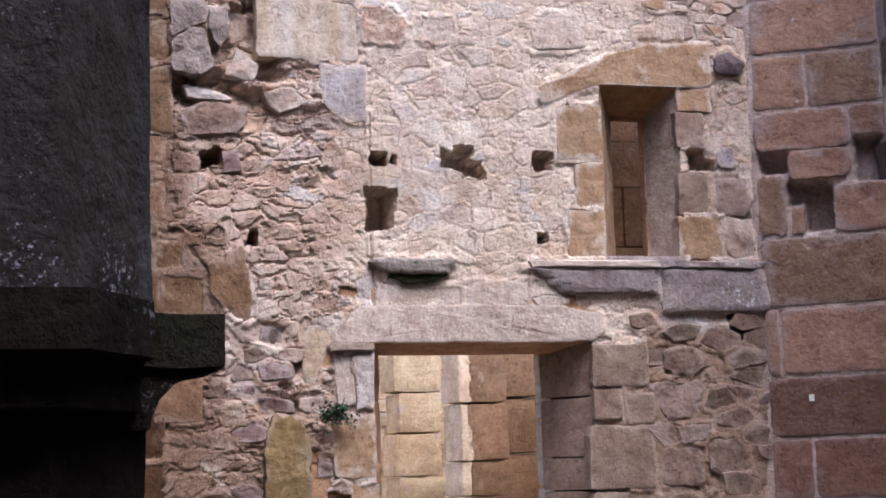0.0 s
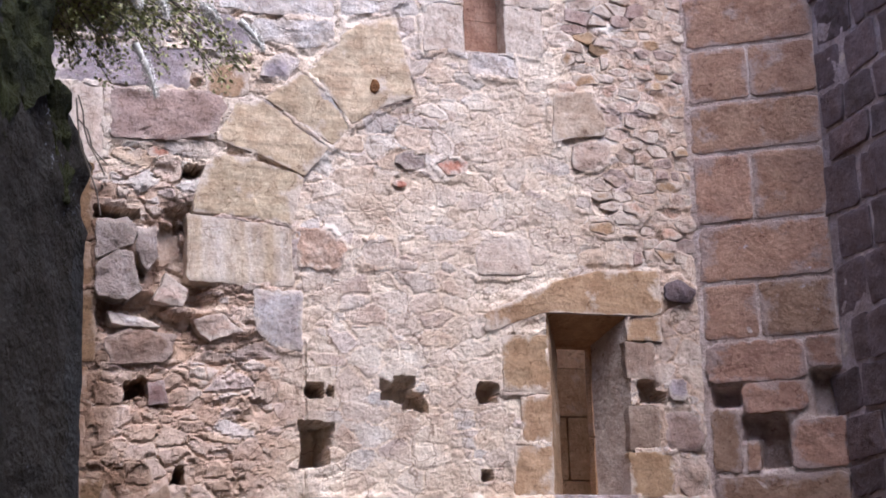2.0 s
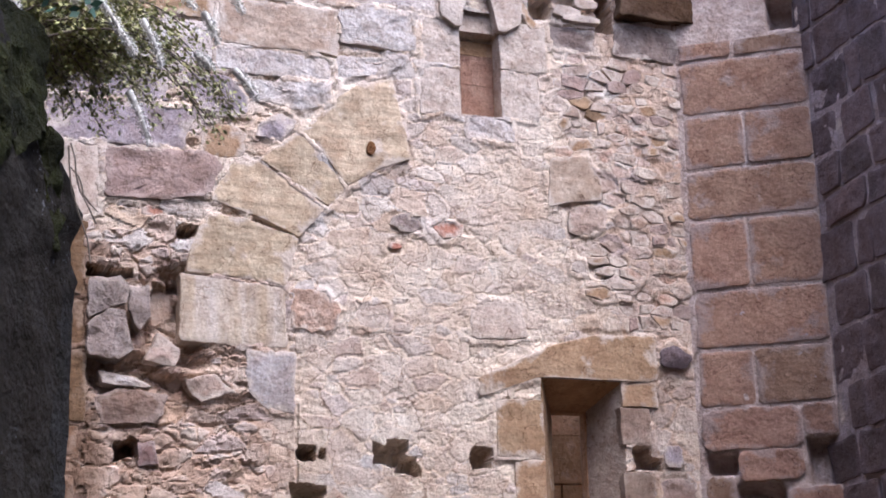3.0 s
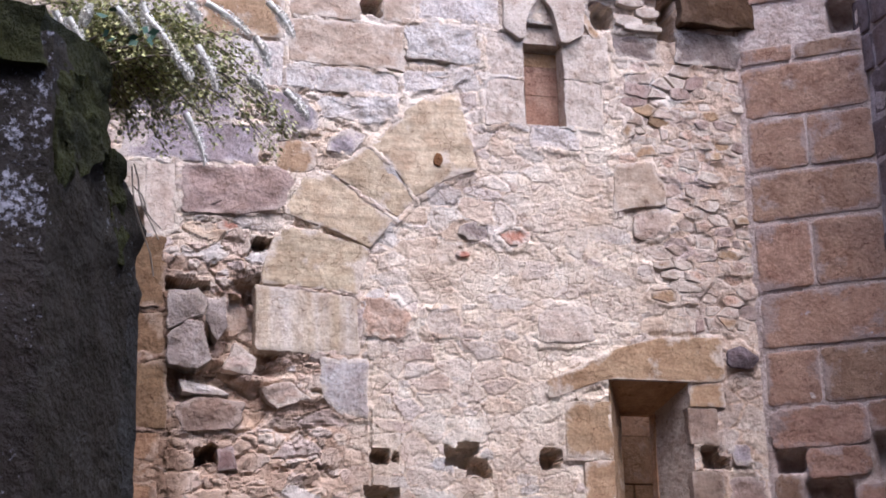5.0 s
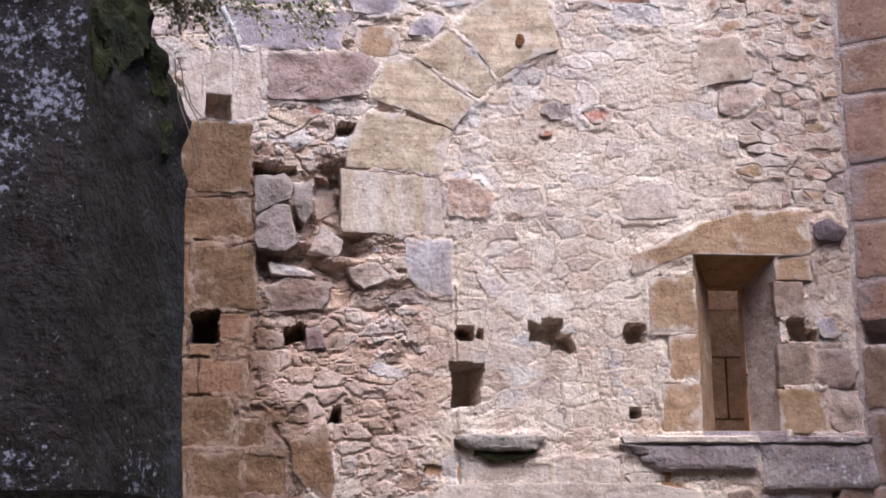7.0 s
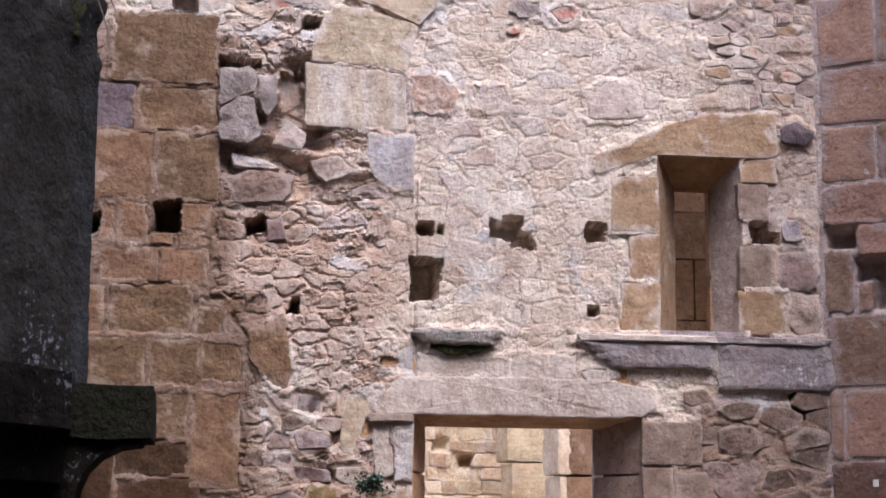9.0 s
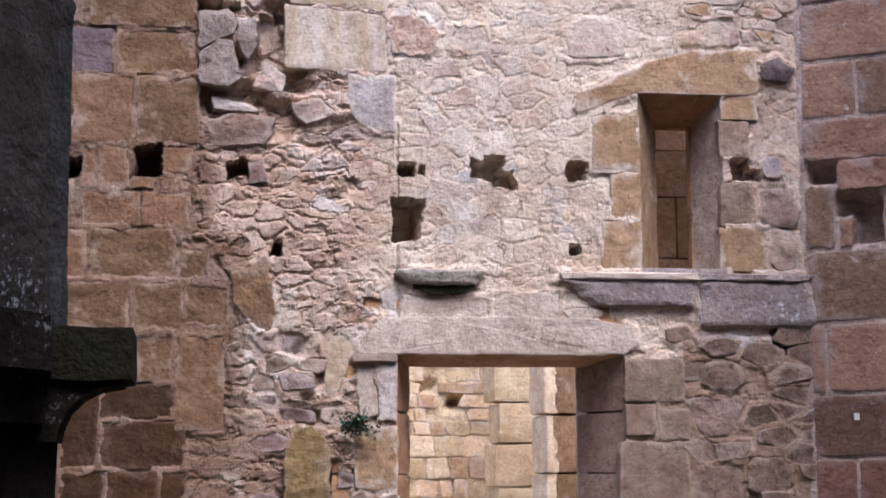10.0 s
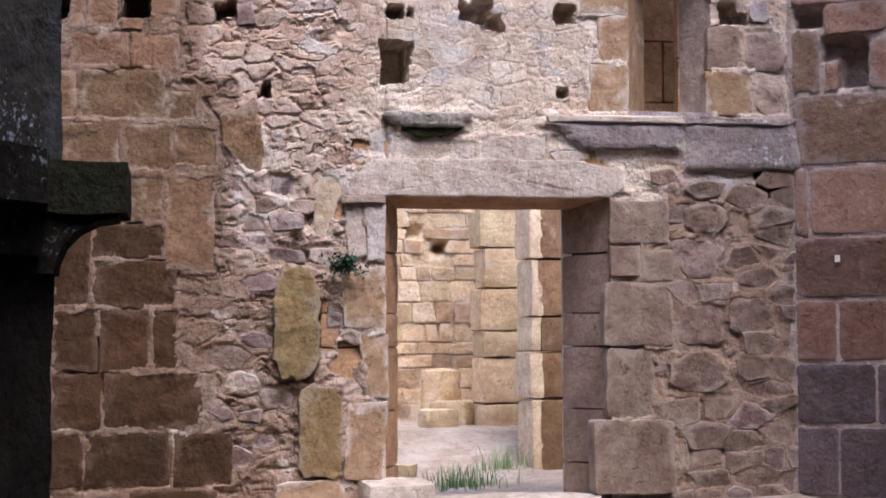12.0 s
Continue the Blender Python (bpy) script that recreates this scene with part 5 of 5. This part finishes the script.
def grass(name, x, y, n, spread, tall, seed):
    rng = random.Random(seed)
    verts, faces = [], []
    gz = float(ground_z(np.array([x]), np.array([y]))[0])
    for _ in range(n):
        px, py = rng.gauss(0, spread), rng.gauss(0, spread * 0.8)
        a, h, w = rng.random() * 6.28, tall * rng.uniform(0.4, 1.1), rng.uniform(0.003, 0.006)
        bx, by = math.cos(a), math.sin(a)
        lean = rng.uniform(0.1, 0.7) * h
        i = len(verts)
        for k in (0, 0.4, 0.75, 1):
            ww = w * (1 - k * 0.9)
            cx, cy, cz = px + bx * lean * k * k, py + by * lean * k * k, h * k * (1 - 0.25 * k)
            verts += [(cx - by * ww, cy + bx * ww, cz - 0.02), (cx + by * ww, cy - bx * ww, cz - 0.02)]
        for k in range(3):
            faces.append((i + 2 * k, i + 2 * k + 1, i + 2 * k + 3, i + 2 * k + 2))
    o = part(name, mesh_of(verts, faces), M_GRASS, None, "", pose(x, y, gz))
    return tagged(o, "tuft of fresh green grass on the sandy ground", "grass", kind="stuff")


grass("grass_tuft", 1.05, 3.3, 198, 0.16, 0.32, 1)
grass("grass_tuft", 1.30, 3.6, 72, 0.20, 0.24, 2)
grass("grass_tuft", 1.75, 4.9, 96, 0.12, 0.34, 3)
grass("grass_tuft", 0.80, 3.0, 72, 0.14, 0.12, 4)

# ---------------------------------------------------------------- the dark pier in the foreground
pier = thing("stone_pier", -2.5, -3.8, -0.45, "black weathered stone pier with white lichen and a broken top", "pier")
PX, PY, PZ = -2.5, -3.8, -0.45


def prism(plan, z0, z1, nz, step, rough, ragged=None, off=0):
    """An upright shaft over the plan (corners, anticlockwise from above), with an uneven surface."""
    line = []
    for i, p in enumerate(plan):
        q = plan[(i + 1) % len(plan)]
        k = max(1, int(math.hypot(q[0] - p[0], q[1] - p[1]) / step))
        line += [(p[0] + (q[0] - p[0]) * j / k, p[1] + (q[1] - p[1]) * j / k) for j in range(k)]
    n = len(line)
    cx, cy = sum(p[0] for p in plan) / len(plan), sum(p[1] for p in plan) / len(plan)
    verts, faces = [], []
    for r in range(nz + 1):
        z = z0 + (z1 - z0) * r / nz
        for x, y in line:
            v = Vector((x, y, z))
            d = Vector((x - cx, y - cy, 0)).normalized()
            nn = noise.noise(v * 3.5 + Vector((off, 0, 0))) + 0.6 * noise.noise(v * 9) + 0.4 * noise.noise(v * 24)
            v += d * nn * rough
            if ragged:
                v = ragged(v)
            verts.append(v - Vector((PX, PY, PZ)))
    for r in range(nz):
        for i in range(n):
            a, b = r * n + i, r * n + (i + 1) % n
            faces.append((a, b, b + n, a + n))
    faces.append(tuple(range(nz * n, nz * n + n)))
    faces.append(tuple(reversed(range(n))))
    me = mesh_of(verts, faces)
    me.set_sharp_from_angle(angle=radians(55))
    return me


def broken(v):
    """The upper right edge of the shaft is broken away and leans in towards the top."""
    v.z -= 0.45 * max(0.0, v.x + 2.212) * max(0.0, 1 - abs(v.z - 2.487) / 0.6)
    part_of = min(1.0, max(0.0, (v.x + 2.21) / 0.40))
    if v.z > 3.28:
        up = v.z - 3.28
        v.x -= part_of * (0.22 * up + 0.25 * up * up + 0.07 * noise.noise(v * 6) * min(1, up * 3))
    if 3.0 < v.z < 3.5:
        v.x += part_of * 0.03 * noise.noise(v * 9)
    v.z += 0.12 * noise.noise(Vector((v.x * 3, v.y * 3, 1.0))) if v.z > 3.66 else 0
    return v


PLAN = [(-3.6, -4.38), (-2.212, -4.38), (-1.812, -3.76), (-2.05, -3.1), (-3.6, -3.1)]
for z0, z1, sh in ((1.60, 2.487, 0.0), (2.487, 3.82, 0.002)):
    shaft = part("shaft_stone", prism([(x + sh, y + sh) for x, y in PLAN], z0, z1, 30 if z1 < 3 else 48, 0.03, 0.014, broken), M_PILLAR, pier)
    # side face: a darker copy of the front stone, with fewer lichen spots
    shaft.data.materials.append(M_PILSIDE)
    # right edge strip: rim light painted in as a lighter grey
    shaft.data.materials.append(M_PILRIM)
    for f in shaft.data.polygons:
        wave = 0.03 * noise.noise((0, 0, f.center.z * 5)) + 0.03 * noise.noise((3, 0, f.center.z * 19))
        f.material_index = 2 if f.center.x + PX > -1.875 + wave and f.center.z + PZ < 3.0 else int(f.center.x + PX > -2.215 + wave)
# lower shaft and cornice: much darker than the shaft stones above
LOW = [(-3.6, -4.30), (-2.24, -4.30), (-1.845, -3.74), (-2.1, -3.1), (-3.6, -3.1)]
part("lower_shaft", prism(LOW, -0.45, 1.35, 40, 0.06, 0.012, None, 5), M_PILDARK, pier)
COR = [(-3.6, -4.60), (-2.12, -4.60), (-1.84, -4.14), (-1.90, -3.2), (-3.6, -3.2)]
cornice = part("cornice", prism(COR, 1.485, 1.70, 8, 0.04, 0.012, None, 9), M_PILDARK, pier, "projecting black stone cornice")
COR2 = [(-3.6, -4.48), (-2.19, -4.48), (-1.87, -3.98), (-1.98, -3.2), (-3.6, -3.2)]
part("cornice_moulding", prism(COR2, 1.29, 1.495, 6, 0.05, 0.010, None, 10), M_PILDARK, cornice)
# the bracket block and its hollowed underside
part("bracket_block", chunk(0.38, 0.42, 0.215, 91, 9, 0.03, 0.010), M_MOSSB, cornice, "mossy end block of the cornice", pose(-1.725 - PX, -3.70 - PY, 1.465 - PZ))
pts = [(-1.95, 1.47), (-1.575, 1.47)] + [(-1.58 - 0.25 * math.sin(radians(a)), 1.235 + 0.215 * math.cos(radians(a))) for a in (0, 20, 40, 60, 80)] + [(-1.835, 1.225), (-1.95, 1.225)]
bm = bmesh.new()
f = bm.faces.new([bm.verts.new((x - PX, -3.88 - PY, z - PZ)) for x, z in pts])
ex = bmesh.ops.extrude_face_region(bm, geom=[f])
bmesh.ops.translate(bm, verts=[v for v in ex["geom"] if isinstance(v, bmesh.types.BMVert)], vec=(0, 0.36, 0))
bmesh.ops.recalc_face_normals(bm, faces=bm.faces)
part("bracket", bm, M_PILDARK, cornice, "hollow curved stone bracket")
# moss and soil on the broken top
part("moss_cap", prism([(-3.6, -4.41), (-2.24, -4.42), (-1.99, -3.95), (-2.15, -3.1), (-3.6, -3.1)], 3.70, 3.93, 8, 0.05, 0.045, None, 20), M_MOSS, pier, "dark moss and soil on the broken top")

# moss hanging down the side of the shaft
SM = Matrix.Translation((-2.212 - PX, -4.38 - PY, -PZ)) @ pose(0, 0, 0, 0, 0, 57.2)
for k, poly in enumerate(([(0.02, 3.72), (0.28, 3.78), (0.46, 3.72), (0.42, 3.52), (0.24, 3.36), (0.10, 3.42)], [(0.02, 3.58), (0.16, 3.54), (0.18, 3.26), (0.08, 3.20), (0.03, 3.34)], [(0.44, 3.56), (0.56, 3.52), (0.62, 3.25), (0.55, 3.08), (0.48, 3.26)])):
    me, (cx, cz) = slab(poly, 0.008, 0.03, 0.006, 0.034, 300 + k, 0.018, 0.1)
    part("moss_patch", me, M_MOSS, pier, "green moss hanging on the shaft", SM @ Matrix.Translation((cx, 0, cz)))

# thin roots hanging from the broken edge
for k in range(3):
    r = random.Random(500 + k)
    x, y, z = -1.93 + 0.10 * r.random(), -3.86 + 0.1 * r.random(), 3.62 - 0.25 * r.random()
    path = [Vector((x + 0.10 * t + 0.012 * math.sin(t * 7 + k), y - 0.03 * t, z - (0.18 + 0.14 * (k % 3)) * t)) - Vector((PX, PY, PZ)) for t in (0, 0.2, 0.4, 0.6, 0.8, 1.0)]
    v, f = [], []
    for i, p in enumerate(path):
        v += [p + Vector((0.004 * math.cos(q), 0.004 * math.sin(q), 0)) for q in (0, 2.1, 4.2)]
        if i:
            f += [(3 * i - 3 + q, 3 * i - 3 + (q + 1) % 3, 3 * i + (q + 1) % 3, 3 * i + q) for q in range(3)]
    part("root", mesh_of(v, f), M_STEM, pier, "thin pale hanging root")

# ---------------------------------------------------------------- the flowering shrub on top of the pier
shrub = thing("flowering_shrub", -2.05, -3.95, 3.84, "drooping green shrub with white flower spikes growing on the pier", "shrub")
SB = Vector((-2.05, -3.95, 3.84))


def tube_along(path, r0, r1, sides=5):
    verts, faces = [], []
    for i, p in enumerate(path):
        d = (path[min(i + 1, len(path) - 1)] - path[max(i - 1, 0)]).normalized()
        s = d.cross(Vector((0.3, 0.9, 0.2))).normalized()
        u = s.cross(d)
        r = r0 + (r1 - r0) * i / (len(path) - 1)
        for k in range(sides):
            a = 6.283 * k / sides
            verts.append(p + s * r * math.cos(a) + u * r * math.sin(a))
    for i in range(len(path) - 1):
        for k in range(sides):
            a, b = i * sides + k, i * sides + (k + 1) % sides
            faces.append((a, b, b + sides, a + sides))
    return verts, faces


def leaf(verts, faces, at, way, size, rng):
    way = way.normalized()
    s = way.cross(Vector((rng.uniform(-1, 1), rng.uniform(-1, 1), rng.uniform(-1, 1)))).normalized()
    i = len(verts)
    up = way.cross(s)
    verts += [at, at + way * size * 0.5 + s * size * 0.3 + up * size * 0.06, at + way * size, at + way * size * 0.5 - s * size * 0.3 + up * size * 0.06]
    faces.append((i, i + 1, i + 2, i + 3))


rng = random.Random(12)
lv, lf, dv, df = [], [], [], []
for k in range(84):
    reach = rng.random()
    start = Vector((rng.uniform(-0.30, 0.20), rng.uniform(-0.02, 0.45), rng.uniform(0.04, 0.26)))
    run = Vector((rng.uniform(0.15, 1.05) * (0.35 + 0.65 * reach), rng.uniform(-0.08, 0.25), 0)) * (0.5 + 0.6 * rng.random())
    rise, fall = rng.uniform(0.15, 0.45), rng.uniform(0.05, 0.42) * (0.3 + run.x)
    path = [start + run * t + Vector((0, 0, rise * t * (1.3 - t) - fall * t * t)) for t in (0, 0.15, 0.3, 0.45, 0.6, 0.75, 0.9, 1.0)]
    v, f = tube_along(path, 0.006, 0.0018)
    part("stem", mesh_of(v, f), M_STEM, shrub)
    for i in range(1, len(path)):
        for _ in range(46):
            p = path[i - 1].lerp(path[i], rng.random()) + Vector((rng.gauss(0, 0.026), rng.gauss(0, 0.03), rng.gauss(0, 0.026)))
            w = (path[i] - path[i - 1]) + Vector((rng.gauss(0, 0.08), rng.gauss(0, 0.08), rng.gauss(0, 0.06)))
            if rng.random() < 0.35:
                leaf(dv, df, p, w, rng.uniform(0.009, 0.02), rng)
            else:
                leaf(lv, lf, p, w, rng.uniform(0.012, 0.028), rng)
tagged(part("leaves", mesh_of(lv, lf), M_LEAF, shrub), kind="stuff")
tagged(part("dry_leaves", mesh_of(dv, df), M_DRY, shrub, "withered brown leaves"), kind="stuff")


def spike(p, run, fall, size, seed):
    """A drooping white flower spike."""
    r = random.Random(seed)
    run, fall = run * 1.15, fall * 1.15
    line = [p + run * (t + 0.12 * math.sin(t * 3.1)) - Vector((0, 0, fall * t)) for t in (0, 0.15, 0.3, 0.45, 0.6, 0.75, 0.9, 1.0)]
    v, f = tube_along(line, size * 0.42, size * 0.14, 7)
    for i in range(520):
        t = (i + r.random()) / 520
        c = p + run * (t + 0.12 * math.sin(t * 3.1)) - Vector((0, 0, fall * t))
        c += Vector((r.gauss(0, 1), r.gauss(0, 1), r.gauss(0, 1))).normalized() * size * (0.45 + 0.45 * math.sin(t * 3.1) * (1 - 0.4 * t)) * 0.75
        rad = size * (0.2 + 0.35 * math.sin(t * 3.1)) * 0.30
        leaf(v, f, c, Vector((r.gauss(0, 1), r.gauss(0, 1), r.gauss(0, 1))), rad + 0.005, r)
    part("flower_spike", mesh_of(v, f), M_FLOWER, shrub, "white flower spike")


SPK = ((-2.20, 4.03, -2.16, 3.93), (-2.15, 4.01, -2.09, 3.88), (-2.07, 4.07, -2.09, 4.00), (-1.97, 4.07, -1.90, 3.99), (-1.87, 4.10, -1.84, 3.98), (-1.86, 4.05, -1.74, 3.90), (-1.74, 3.89, -1.68, 3.81), (-1.69, 4.12, -1.65, 4.06),
       (-1.62, 4.13, -1.47, 4.03), (-1.65, 3.94, -1.58, 3.79), (-1.37, 4.16, -1.28, 4.04), (-1.69, 3.65, -1.62, 3.48), (-1.45, 3.83, -1.39, 3.79), (-1.30, 3.78, -1.22, 3.69), (-1.42, 4.00, -1.37, 3.90), (-2.28, 4.03, -2.23, 3.93))
for i, (x0, z0, x1, z1) in enumerate(SPK):
    p, q = Vector((x0, -4.1, z0 + 0.02)) - SB, Vector((x1, -4.1, z1 + 0.02)) - SB
    run = q - p
    spike(p, Vector((run.x, 0.01, 0)), -run.z, 0.035, i)
gv, gf = [], []
for k in range(10):
    leaf(gv, gf, Vector((rng.uniform(0.02, 0.20), -0.22 + rng.gauss(0, 0.04), rng.uniform(0.06, 0.20))), Vector((rng.gauss(0, 1), -0.5, rng.gauss(-0.4, 0.6))), 0.055, rng)
part("broad_leaves", mesh_of(gv, gf), M_GREEN, shrub, "broad dark green leaves")

# ---------------------------------------------------------------- small plant rooted in the torn door jamb
weed = thing("wall_plant", -0.32, -0.04, 1.42, "small dark green plant rooted in the torn wall", "plant")
rng = random.Random(77)
for k in range(9):
    wv, wf = [], []
    path = [Vector((0, 0, 0)), Vector((rng.uniform(-0.06, 0.12), -0.03, rng.uniform(-0.03, 0.06))), Vector((rng.uniform(-0.12, 0.24), -0.05, rng.uniform(-0.10, 0.10)))]
    v, f = tube_along(path, 0.004, 0.0015)
    part("stem", mesh_of(v, f), M_STEM, weed)
    for _ in range(60):
        t = rng.random()
        p = path[0].lerp(path[1], t) if rng.random() < 0.4 else path[1].lerp(path[2], t)
        leaf(wv, wf, p + Vector((rng.gauss(0, 0.025), rng.gauss(-0.01, 0.012), rng.gauss(0, 0.022))), Vector((rng.gauss(0, 1), -0.4, rng.gauss(0, 1))), rng.uniform(0.012, 0.03), rng)
    tagged(part("foliage", mesh_of(wv, wf), M_GREEN if k % 3 else M_MOSS, weed), kind="stuff")
